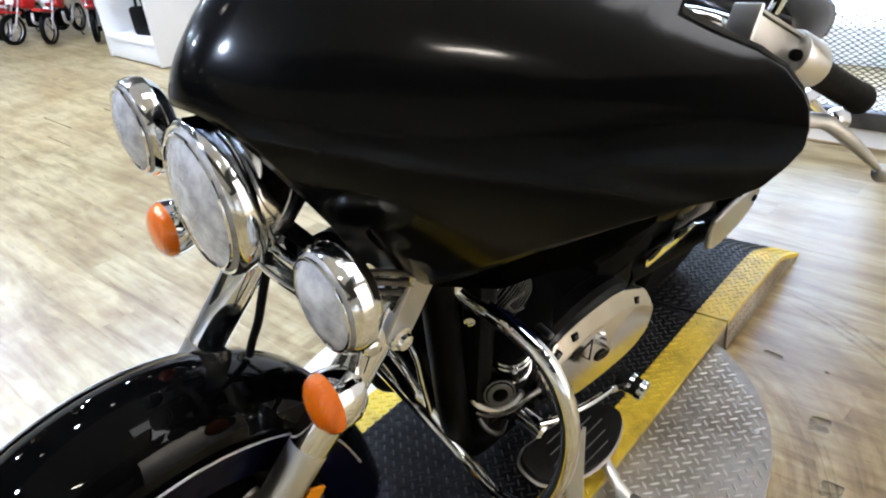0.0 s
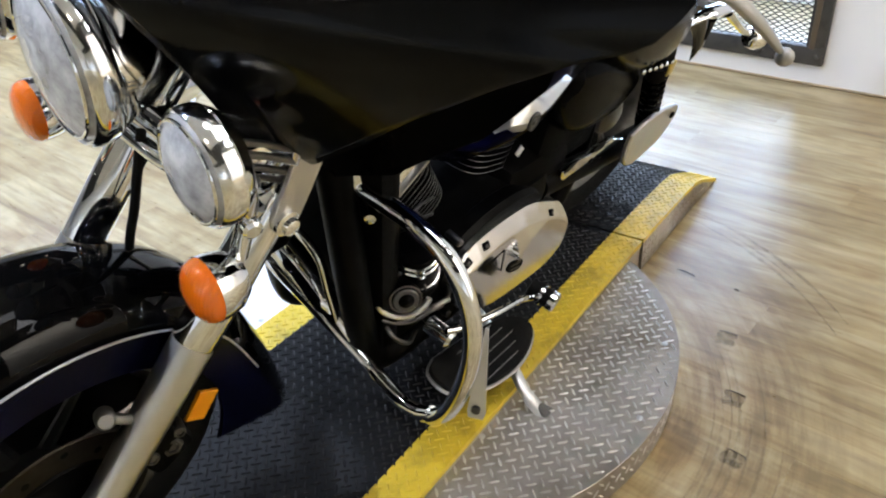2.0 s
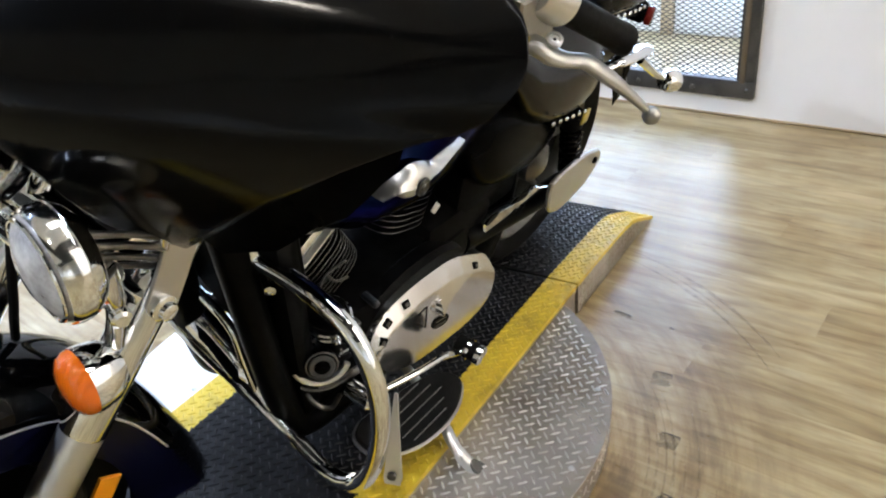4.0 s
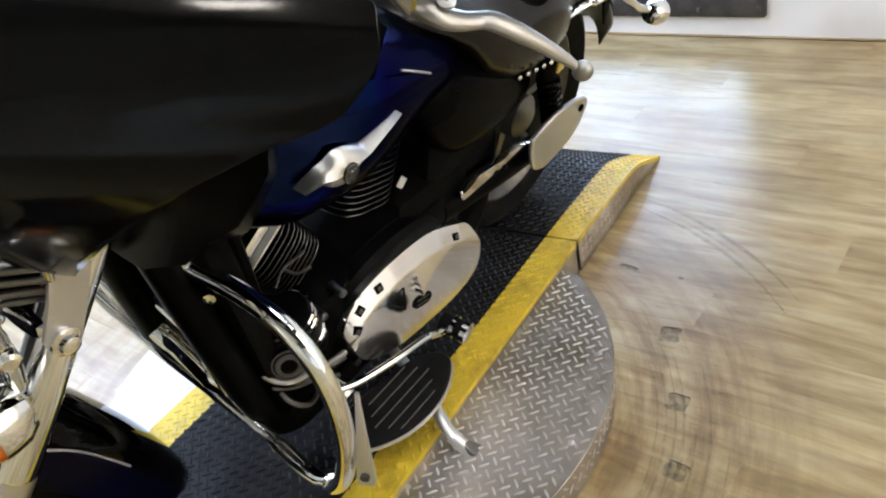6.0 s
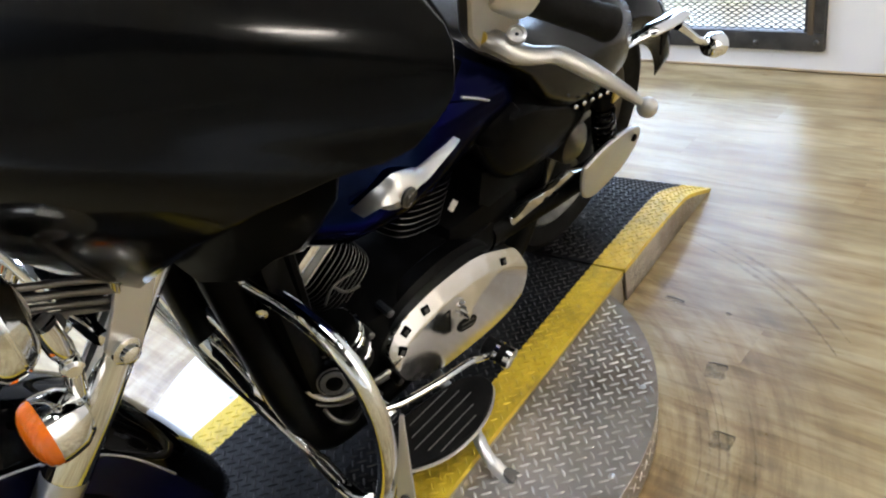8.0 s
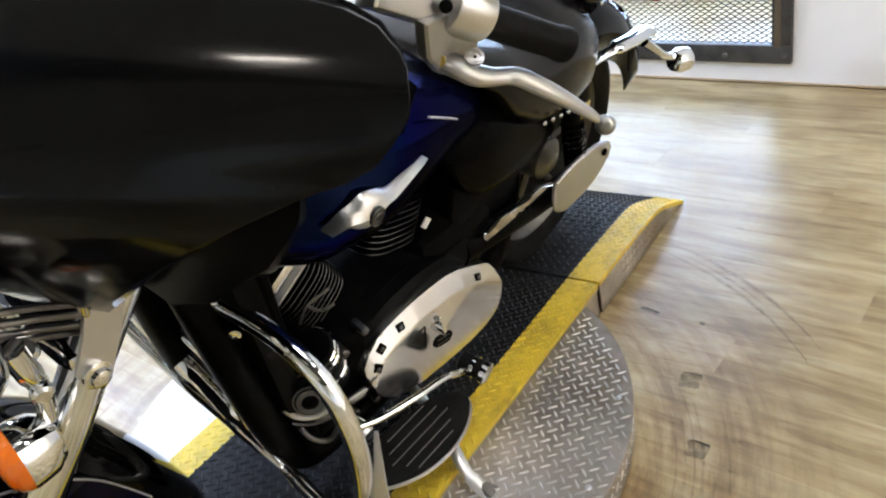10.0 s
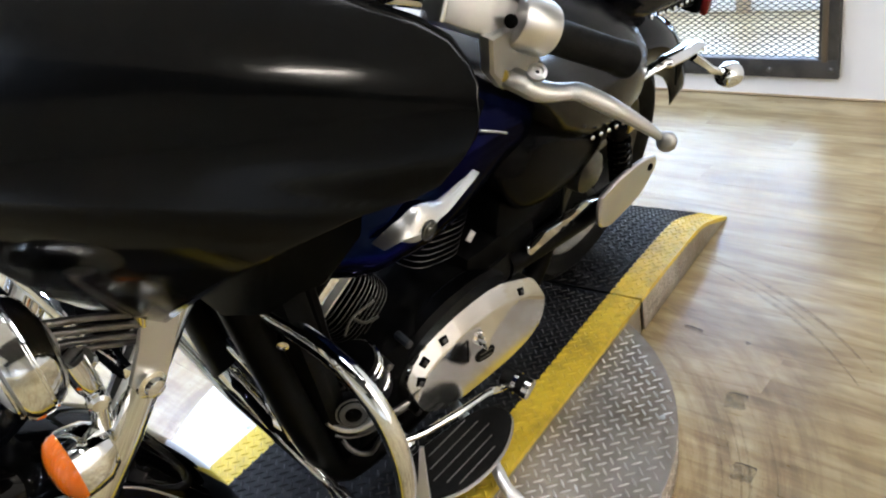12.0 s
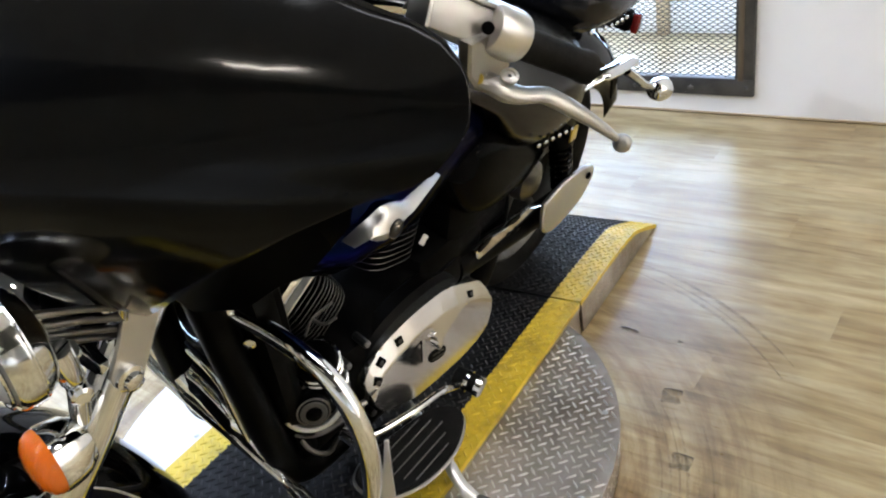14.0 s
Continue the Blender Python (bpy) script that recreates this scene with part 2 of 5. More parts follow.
def wood_material():
    """Vinyl oak plank: warm tan grain along x, with grey streaks and a satin sheen; each plank shifts its tone and grain."""
    m = material("oak_vinyl_plank", (0.4, 0.3, 0.18), 0.3)
    t, n, b = nodes_of(m)
    info = n.new("ShaderNodeObjectInfo")
    tc = n.new("ShaderNodeTexCoord")
    mul = n.new("ShaderNodeVectorMath")
    mul.operation = "MULTIPLY_ADD"
    cmb = n.new("ShaderNodeCombineXYZ")
    for k in range(3):
        t.links.new(info.outputs["Random"], cmb.inputs[k])
    mul.inputs[1].default_value = (37, 53, 11)
    t.links.new(cmb.outputs[0], mul.inputs[0])
    geo = n.new("ShaderNodeNewGeometry")
    along = n.new("ShaderNodeVectorRotate")
    along.rotation_type = "Z_AXIS"
    along.inputs["Angle"].default_value = radians(5)
    t.links.new(geo.outputs["Position"], along.inputs["Vector"])
    t.links.new(along.outputs[0], mul.inputs[2])
    mp = n.new("ShaderNodeMapping")
    mp.inputs["Scale"].default_value = (0.9, 7.0, 1)
    t.links.new(mul.outputs[0], mp.inputs[0])
    big = n.new("ShaderNodeTexNoise")
    big.inputs["Scale"].default_value, big.inputs["Detail"].default_value, big.inputs["Roughness"].default_value = 1.6, 5, 0.6
    big.inputs["Distortion"].default_value = 0.6
    t.links.new(mp.outputs[0], big.inputs["Vector"])
    fine = n.new("ShaderNodeTexNoise")
    fine.inputs["Scale"].default_value, fine.inputs["Detail"].default_value = 14, 6
    t.links.new(mp.outputs[0], fine.inputs["Vector"])
    c = ramp(t, big.outputs[0], [(0.27, (0.192, 0.140, 0.070)), (0.41, (0.325, 0.256, 0.128)), (0.56, (0.452, 0.386, 0.232)), (0.74, (0.352, 0.302, 0.190))])
    c2 = mix_colour(t, c.outputs[0], ramp(t, fine.outputs[0], [(0.3, (0.35, 0.33, 0.3)), (0.7, (0.62, 0.6, 0.58))]).outputs[0], 0.30, "OVERLAY")
    tone = ramp(t, info.outputs["Random"], [(0.0, (0.93, 0.91, 0.87)), (0.5, (1, 1, 1)), (1.0, (1.0, 0.97, 0.92))])
    c3 = mix_colour(t, c2, tone.outputs[0], 1.0, "MULTIPLY")
    smudge = noise_node(t, 1.7, 5, 0.62, (0.8, 1.3, 1))
    t.links.new(geo.outputs["Position"], smudge.inputs["Vector"])
    c4 = mix_colour(t, c3, ramp(t, smudge.outputs[0], [(0.36, (0.68, 0.58, 0.44)), (0.54, (1, 1, 1))]).outputs[0], 0.85, "MULTIPLY")
    mp2 = n.new("ShaderNodeMapping")
    mp2.inputs["Scale"].default_value = (3.6, 20.0, 1)
    t.links.new(mul.outputs[0], mp2.inputs[0])
    streak = n.new("ShaderNodeTexNoise")
    streak.inputs["Scale"].default_value, streak.inputs["Detail"].default_value, streak.inputs["Distortion"].default_value = 1.3, 3, 0.8
    t.links.new(mp2.outputs[0], streak.inputs["Vector"])
    c5 = mix_colour(t, c4, ramp(t, streak.outputs[0], [(0.34, (0.70, 0.62, 0.50)), (0.50, (0.96, 0.95, 0.92)), (0.66, (1.08, 1.07, 1.03))]).outputs[0], 0.75, "MULTIPLY")
    # grime swept into arcs round the turntable
    off, ln, sep, ang, rad, pol = (n.new("ShaderNode" + k) for k in ("VectorMath", "VectorMath", "SeparateXYZ", "Math", "Math", "CombineXYZ"))
    off.operation, ln.operation, ang.operation, rad.operation = "SUBTRACT", "LENGTH", "ARCTAN2", "MULTIPLY"
    off.inputs[1].default_value = (-0.805, 1.27, 0)
    t.links.new(geo.outputs["Position"], off.inputs[0])
    t.links.new(off.outputs[0], ln.inputs[0])
    t.links.new(off.outputs[0], sep.inputs[0])
    t.links.new(sep.outputs[1], ang.inputs[0])
    t.links.new(sep.outputs[0], ang.inputs[1])
    t.links.new(ln.outputs["Value"], rad.inputs[0])
    rad.inputs[1].default_value = 9.0
    t.links.new(rad.outputs[0], pol.inputs[0])
    t.links.new(ang.outputs[0], pol.inputs[1])
    arcs = n.new("ShaderNodeTexNoise")
    arcs.inputs["Scale"].default_value, arcs.inputs["Detail"].default_value, arcs.inputs["Roughness"].default_value = 1.9, 5, 0.66
    t.links.new(pol.outputs[0], arcs.inputs["Vector"])
    dirt = mix_colour(t, (1.0, 1.0, 1.0), ramp(t, arcs.outputs[0], [(0.40, (0.50, 0.42, 0.31)), (0.50, (0.80, 0.74, 0.64)), (0.60, (1, 1, 1))]).outputs[0], ramp(t, ln.outputs["Value"], [(0.57, (0.9,) * 3), (0.80, (0.8,) * 3), (0.99, (0.15,) * 3), (1.0, (0.08,) * 3)]).outputs[0])
    c6 = mix_colour(t, c5, dirt, 1.0, "MULTIPLY")
    t.links.new(c6, b.inputs["Base Color"])
    b.inputs["IOR"].default_value = 1.6
    t.links.new(ramp(t, fine.outputs[0], [(0.25, (0.26,) * 3), (0.75, (0.44,) * 3)]).outputs[0], b.inputs["Roughness"])
    bump(t, fine.outputs[0], b, 0.12, 0.001)
    return m


WOOD = wood_material()


def emission(name, colour, strength):
    m = bpy.data.materials.new(name)
    m.use_nodes = True
    t = m.node_tree
    t.nodes.clear()
    e = t.nodes.new("ShaderNodeEmission")
    e.inputs[0].default_value, e.inputs[1].default_value = (*colour, 1), strength
    o = t.nodes.new("ShaderNodeOutputMaterial")
    t.links.new(e.outputs[0], o.inputs[0])
    return m


SKY_GLOW = emission("bright_daylight_outside", (0.54, 0.72, 1.0), 17.0)


# ---- mesh helpers ----
def vec(*a):
    return np.array(a, float)


def unit(v):
    v = np.asarray(v, float)
    return v / (np.linalg.norm(v) + 1e-12)


def spline(points, per=8):
    """A smooth curve through the points."""
    p = [np.asarray(q, float) for q in points]
    p = [2 * p[0] - p[1], *p, 2 * p[-1] - p[-2]]
    out = []
    for a, b, c, d in zip(p, p[1:], p[2:], p[3:]):
        for k in range(per):
            s = k / per
            out.append(0.5 * (2 * b + (c - a) * s + (2 * a - 5 * b + 4 * c - d) * s * s + (3 * b - a - 3 * c + d) * s ** 3))
    out.append(p[-2])
    return out


def loft(rings, closed=True, caps=True):
    """Skin through rings of equally many points."""
    n = len(rings[0])
    verts = [tuple(map(float, v)) for r in rings for v in r]
    faces = []
    for i in range(len(rings) - 1):
        for j in range(n if closed else n - 1):
            k = (j + 1) % n
            faces.append((i * n + j, i * n + k, (i + 1) * n + k, (i + 1) * n + j))
    if caps and closed:
        faces.append(tuple(range(n))[::-1])
        faces.append(tuple(range((len(rings) - 1) * n, len(rings) * n)))
    return verts, faces


def tube(path, r, n=14, caps=True, flat=1.0):
    """A tube along a path; r is one radius or one for each point."""
    path = [np.asarray(p, float) for p in path]
    rs = [r] * len(path) if isinstance(r, (int, float)) else list(r)
    rings, side = [], None
    for i, p in enumerate(path):
        d = unit(path[min(i + 1, len(path) - 1)] - path[max(i - 1, 0)])
        if side is None:
            side = unit(np.cross(d, (0, 0, 1) if abs(d[2]) < 0.9 else (1, 0, 0)))
        side = unit(side - d * (side @ d))
        up = np.cross(side, d)
        rings.append([p + rs[i] * (math.cos(a) * side + flat * math.sin(a) * up) for a in np.linspace(0, 2 * math.pi, n, endpoint=False)])
    return loft(rings, True, caps)


def lathe(profile, origin, axis, n=32, caps=True, stretch=(1, 1)):
    """Turn (radius, height) pairs about an axis."""
    axis = unit(axis)
    side = unit(np.cross(axis, (0, 0, 1) if abs(axis[2]) < 0.9 else (0, 1, 0)))
    up = np.cross(side, axis)
    o = np.asarray(origin, float)
    rings = [[o + h * axis + max(r, 1e-5) * (stretch[0] * math.cos(a) * side + stretch[1] * math.sin(a) * up) for a in np.linspace(0, 2 * math.pi, n, endpoint=False)] for r, h in profile]
    return loft(rings, True, caps)


def rod(a, b, r, n=14):
    return tube([a, b], r, n)


def ball(c, r, n=16, squash=(1, 1, 1)):
    rings = []
    for i in range(n // 2 + 1):
        a = math.pi * i / (n // 2)
        rings.append([(c[0] + squash[0] * r * max(math.sin(a), 1e-4) * math.cos(b), c[1] + squash[1] * r * max(math.sin(a), 1e-4) * math.sin(b), c[2] - squash[2] * r * math.cos(a)) for b in np.linspace(0, 2 * math.pi, n, endpoint=False)])
    return loft(rings)


def box(c, size, bevel=0.0, m=None, seg=2):
    """A box with rounded edges, centred on c or placed by m."""
    bm = bmesh.new()
    bmesh.ops.create_cube(bm, size=1.0)
    bmesh.ops.scale(bm, vec=size, verts=bm.verts)
    if bevel:
        bmesh.ops.bevel(bm, geom=bm.edges[:], offset=bevel, segments=seg, profile=0.5, affect="EDGES")
    mat = (m or Matrix()) @ Matrix.Identity(4)
    off = Vector(c)
    verts = [tuple(off + (mat @ v.co)) for v in bm.verts]
    bm.verts.index_update()
    faces = [tuple(v.index for v in f.verts) for f in bm.faces]
    bm.free()
    return verts, faces


def prism(outline, thickness, origin, ax, ay, bevel=0.004):
    """A plate of an outline (pairs along ax and ay), with eased edges, thick along ax x ay."""
    o, ax, ay = np.asarray(origin, float), unit(ax), unit(ay)
    nrm = np.cross(ax, ay)
    pts = np.array(outline, float)
    c = pts.mean(0)
    rings = []
    for h, s in ((0, bevel), (bevel, 0), (thickness - bevel, 0), (thickness, bevel)):
        ring = []
        for q in pts:
            d = q - c
            q2 = q - s * d / (np.linalg.norm(d) + 1e-9)
            ring.append(o + q2[0] * ax + q2[1] * ay + h * nrm)
        rings.append(ring)
    return loft(rings)


def joined(*pieces):
    verts, faces = [], []
    for v, f in pieces:
        k = len(verts)
        verts += list(v)
        faces += [tuple(i + k for i in q) for q in f]
    return verts, faces


def mesh_of(name, piece, mat, smooth=35):
    me = bpy.data.meshes.new(name)
    me.from_pydata([tuple(map(float, v)) for v in piece[0]], [], piece[1])
    me.validate()
    bm = bmesh.new()
    bm.from_mesh(me)
    bmesh.ops.recalc_face_normals(bm, faces=bm.faces)
    bm.to_mesh(me)
    bm.free()
    me.materials.append(mat)
    if smooth:
        me.polygons.foreach_set("use_smooth", [True] * len(me.polygons))
        me.set_sharp_from_angle(angle=radians(smooth))
    return me


def part(name, piece, mat, parent=None, label="", smooth=35):
    """Links one mesh object, as a part of a thing where a parent is given."""
    ob = new(name, mesh_of(name, piece, mat, smooth))
    ob.parent = parent
    return tagged(ob, label=label)


def thing(name, m, label, category, group="", kind=""):
    e = new(name)
    e.matrix_basis = m
    e.empty_display_size = 0.1
    return tagged(e, label, category, group, kind)


# ---- the setting ----
STRIP_X0, STRIP_X1, STRIP_MID = -1.112, -0.498, -0.805
STRIP_Z, DISC_Z = 0.097, 0.077
DISC_Y, DISC_R = 1.285, 0.583
WALL_Y = 3.435
ROOM_X0, ROOM_X1, ROOM_Y0, ROOM_Y1, ROOM_H = -11.0, 7.0, -8.0, 7.0, 3.3

part("floor", box(((ROOM_X0 + ROOM_X1) / 2, (ROOM_Y0 + ROOM_Y1) / 2, -0.06), (ROOM_X1 - ROOM_X0 + 0.4, ROOM_Y1 - ROOM_Y0 + 0.4, 0.1)), WOOD, smooth=0)
floor = bpy.data.objects["floor"]
tagged(floor, "tan and grey oak-look vinyl plank floor, scuffed", "floor", kind="structure")
part("ceiling", box(((ROOM_X0 + ROOM_X1) / 2, (ROOM_Y0 + ROOM_Y1) / 2, ROOM_H + 0.05), (ROOM_X1 - ROOM_X0 + 0.4, ROOM_Y1 - ROOM_Y0 + 0.4, 0.1)), CEIL, smooth=0)
# two unseen pale sheets added below the dark ceiling to lighten the fairing's reflections
part("ceiling_bounce_1", box((-0.3, 0.65, ROOM_H - 0.006), (3.4, 3.9, 0.012)), CEIL_BOUNCE, smooth=0)
tagged(bpy.data.objects["ceiling_bounce_1"], "unseen pale ceiling sheet added over the motorcycle for its reflections", "ceiling", kind="structure")
part("ceiling_bounce_2", box((0.75, -5.25, ROOM_H - 0.006), (7.5, 5.3, 0.012)), CEIL_BOUNCE, smooth=0)
tagged(bpy.data.objects["ceiling_bounce_2"], "unseen pale ceiling sheet added towards the back of the showroom for reflections", "ceiling", kind="structure")
tagged(bpy.data.objects["ceiling"], "dark painted open showroom ceiling", "ceiling", kind="structure")
DOOR_X0, DOOR_X1, DOOR_Z0, DOOR_Z1 = -1.42, -0.41, 0.085, 2.15


def wall(name, c, size):
    return tagged(part(name, box(c, size), WALL, smooth=0), "plain white painted wall", "wall", kind="structure")


RET_X = -3.2
# the window wall and the planks stand five degrees askew to the ramp
ROOM = pose(-0.41, WALL_Y, 0, 0, 0, ROOM_TURN) @ pose(0.41, -WALL_Y, 0)
wt = 0.16
wy = WALL_Y + wt / 2
wall("wall_north_1", ((RET_X + DOOR_X0) / 2, wy, ROOM_H / 2), (DOOR_X0 - RET_X, wt, ROOM_H)).matrix_basis = ROOM
wall("wall_north_2", ((ROOM_X1 + DOOR_X1) / 2, wy, ROOM_H / 2), (ROOM_X1 - DOOR_X1, wt, ROOM_H)).matrix_basis = ROOM
wall("wall_north_3", ((DOOR_X0 + DOOR_X1) / 2, wy, (ROOM_H + DOOR_Z1) / 2), (DOOR_X1 - DOOR_X0, wt, ROOM_H - DOOR_Z1)).matrix_basis = ROOM
wall("wall_north_4", ((DOOR_X0 + DOOR_X1) / 2, wy, DOOR_Z0 / 2), (DOOR_X1 - DOOR_X0, wt, DOOR_Z0)).matrix_basis = ROOM
wall("wall_return", (RET_X + wt / 2, (WALL_Y + wt + ROOM_Y1) / 2, ROOM_H / 2), (wt, ROOM_Y1 - WALL_Y - wt, ROOM_H))
wall("wall_north_5", ((ROOM_X0 + RET_X) / 2, ROOM_Y1 + wt / 2, ROOM_H / 2), (RET_X - ROOM_X0 + 2 * wt, wt, ROOM_H))
wall("wall_west", (ROOM_X0 - wt / 2, (ROOM_Y0 + ROOM_Y1) / 2, ROOM_H / 2), (wt, ROOM_Y1 - ROOM_Y0, ROOM_H))
wall("wall_east_1", (3.2 + wt / 2, (0.6 + WALL_Y) / 2, ROOM_H / 2), (wt, WALL_Y - 0.6, ROOM_H))
wall("wall_east_2", (ROOM_X1 + wt / 2, (ROOM_Y0 + WALL_Y) / 2, ROOM_H / 2), (wt, WALL_Y - ROOM_Y0 + 0.3, ROOM_H))
wall("wall_south", ((ROOM_X0 + ROOM_X1) / 2, ROOM_Y0 - wt / 2, ROOM_H / 2), (ROOM_X1 - ROOM_X0, wt, ROOM_H))
trim = tagged(part("trim", box(((RET_X + 3.2) / 2, WALL_Y - 0.004, 0.004), (3.2 - RET_X, 0.008, 0.008), 0.002), TAN), "thin tan sealing strip at the foot of the white wall", "trim", kind="structure")
trim.matrix_basis = ROOM

# grated glass door
door = thing("window_1", ROOM @ pose(0, WALL_Y, 0), "black steel framed window behind an expanded metal security grate", "window", kind="structure")
fw = 0.072
for x0, x1, z0, z1 in ((DOOR_X0, DOOR_X1, DOOR_Z0, DOOR_Z0 + fw), (DOOR_X0, DOOR_X1, DOOR_Z1 - fw, DOOR_Z1), (DOOR_X0, DOOR_X0 + fw, DOOR_Z0 + fw, DOOR_Z1 - fw), (DOOR_X1 - fw, DOOR_X1, DOOR_Z0 + fw, DOOR_Z1 - fw)):
    part("window_frame", box(((x0 + x1) / 2, 0.0, (z0 + z1) / 2), (x1 - x0, 0.05, z1 - z0), 0.004), STEEL_FRAME, door)
part("jamb_strip", box((DOOR_X1 - 0.049, -0.026, (DOOR_Z0 + DOOR_Z1) / 2), (0.022, 0.006, DOOR_Z1 - DOOR_Z0 - 0.13), 0.002), JAMB, door, "brown timber strip on the frame")
for x, z in [(DOOR_X1 - 0.026, z) for z in (0.12, 0.5, 0.9, 1.3)] + [(x, DOOR_Z0 + 0.03) for x in (-0.66, -0.9, -1.15)]:
    part("bolt", lathe([(0.011, 0), (0.011, 0.004), (0.006, 0.008)], (x, -0.025, z), (0, -1, 0), 12), FIN, door)


def grate():
    """Expanded metal: zigzag strands that touch to form diamonds."""
    verts, faces = [], []
    w, h, r = 0.034, 0.0105, 0.0023
    x0, x1, z0, z1 = DOOR_X0 + fw - 0.01, DOOR_X1 - fw + 0.01, DOOR_Z0 + fw - 0.01, 1.35
    row = 0
    z = z0
    while z < z1:
        x, k = x0, 0
        pts = []
        while x < x1:
            up = (k + row) % 2
            pts.append((x, -0.004 + 0.003 * up, z + (h - r if up else r)))
            x += w / 2
            k += 1
        for a, b in zip(pts, pts[1:]):
            i = len(verts)
            for p in (a, b):
                verts += [(p[0], p[1] - r, p[2]), (p[0], p[1], p[2] + r), (p[0], p[1] + r, p[2]), (p[0], p[1], p[2] - r)]
            faces += [(i + j, i + (j + 1) % 4, i + 4 + (j + 1) % 4, i + 4 + j) for j in range(4)]
        z += h
        row += 1
    return verts, faces


tagged(part("grate", grate(), STEEL_FRAME, door, "dark expanded metal mesh", 0), kind="stuff")
pane = part("pane", box(((DOOR_X0 + DOOR_X1) / 2, 0.07, (DOOR_Z0 + DOOR_Z1) / 2), (DOOR_X1 - DOOR_X0, 0.006, DOOR_Z1 - DOOR_Z0)), GLASS, door, smooth=0)
pane.visible_shadow = False
tagged(part("backdrop", box((-0.6, 5.6, 1.4), (4.6, 0.04, 3.2)), SKY_GLOW, smooth=0), "overexposed bright daylight outside", "backdrop", kind="structure").matrix_basis = ROOM

post = tagged(part("outdoor_post", box((-1.26, 4.6, 1.1), (0.07, 0.08, 2.6), 0.006), TAN), "tan timber post outside the window", "post")
ledge = tagged(part("outdoor_ledge", box((-0.6, 4.75, 0.09), (4.4, 0.30, 0.2), 0.01), WALL), "low white wall outside the window", "low wall")
post.matrix_basis = ledge.matrix_basis = ROOM


# ---- turntable and ramp ----
def lugs(spots, length=0.0228, width=0.0048, height=0.0021):
    """Raised tread-plate lugs at (x, y, z, turn, slope) places."""
    verts, faces = [], []
    for x, y, z, a, slope in spots:
        ca, sa = math.cos(a), math.sin(a)
        k = len(verts)
        for l, w, h in ((-0.5, 0, 0), (-0.2, -0.5, 0), (0.2, -0.5, 0), (0.5, 0, 0), (0.2, 0.5, 0), (-0.2, 0.5, 0), (-0.26, 0, 1), (0.26, 0, 1)):
            dx, dy = l * length * ca - w * width * sa, l * length * sa + w * width * ca
            verts.append((x + dx, y + dy, z + dy * slope + h * height - 0.0002))
        faces += [(k, k + 1, k + 6), (k + 1, k + 2, k + 7, k + 6), (k + 2, k + 3, k + 7), (k + 3, k + 4, k + 7), (k + 4, k + 5, k + 6, k + 7), (k + 5, k, k + 6)]
    return verts, faces


def lattice(x0, x1, y0, y1, pitch=0.0215, turn=0.0):
    """Tread pattern: lugs that alternate in direction on a square lattice turned by 45 degrees."""
    out = []
    cx, cy = (x0 + x1) / 2, (y0 + y1) / 2
    n = int(0.8 * math.hypot(x1 - x0, y1 - y0) / pitch) + 4
    c, s = math.cos(turn), math.sin(turn)
    for i in range(-n, n):
        for j in range(-n, n):
            px, py = i * pitch, j * pitch
            x, y = cx + c * px - s * py, cy + s * px + c * py
            if x0 < x < x1 and y0 < y < y1:
                out.append((x, y, turn + (math.pi / 2 if (i + j) % 2 else 0)))
    return out


def standing(spots, place, length=0.0228, width=0.0048, height=0.0018):
    """Lugs on an upright face: place(a, z, out) gives a point of it."""
    verts, faces = lugs([(a, z, 0.0, turn, 0) for a, z, turn in spots], length, width, height)
    return [place(x, y, z) for x, y, z in verts], faces


turntable = thing("turntable", pose(STRIP_MID, DISC_Y, 0), "round bare steel diamond tread plate turntable on the floor", "turntable")
part("disc", lathe([(DISC_R - 0.05, 0.002), (DISC_R - 0.004, 0.002), (DISC_R - 0.004, DISC_Z - 0.006), (DISC_R, DISC_Z - 0.005), (DISC_R, DISC_Z - 0.001), (DISC_R - 0.001, DISC_Z)], (0, 0, 0), (0, 0, 1), 96), PLATE, turntable)
spots = [(x, y, DISC_Z, a, 0) for x, y, a in lattice(-DISC_R, DISC_R, -DISC_R, DISC_R, 0.0212, radians(45)) if math.hypot(x, y) < DISC_R - 0.012 and abs(x) > 0.300]
tagged(part("lug", lugs([p for p in spots if p[0] > 0], 0.0255, 0.0056, 0.0030), LUG_BARE, turntable, "", 0), kind="stuff")
# lugless pale sheet over the far half: glare painted as colour
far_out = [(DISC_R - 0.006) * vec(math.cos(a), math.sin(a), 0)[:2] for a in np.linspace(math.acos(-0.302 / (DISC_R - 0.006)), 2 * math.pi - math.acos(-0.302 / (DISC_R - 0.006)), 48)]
part("far_glare_plate", prism([tuple(p) for p in far_out], 0.003, (0, 0, DISC_Z + 0.0008), (1, 0, 0), (0, 1, 0), 0.0008), PLATE_GLARE, turntable, "pale sheet on the plate beyond the walkway, its glare put into the colour")
for bx, by in ((-0.538, -0.162), (-0.341, -0.183)):
    part("plate_screw", lathe([(0.0075, 0), (0.0075, 0.0015), (0.004, 0.003)], (bx, by, DISC_Z + 0.002), (0, 0, 1), 12), ALU, turntable)
rim = [(a, z, turn) for a, z, turn in lattice(-1.0, 1.0, 0.008, DISC_Z - 0.010, 0.0215, radians(45))]
tagged(part("rim_lug", standing(rim, lambda a, z, h: ((DISC_R - 0.004 + h) * math.cos(a / DISC_R - 0.35), (DISC_R - 0.004 + h) * math.sin(a / DISC_R - 0.35), z)), LUG_BARE, turntable, "", 0), kind="stuff")
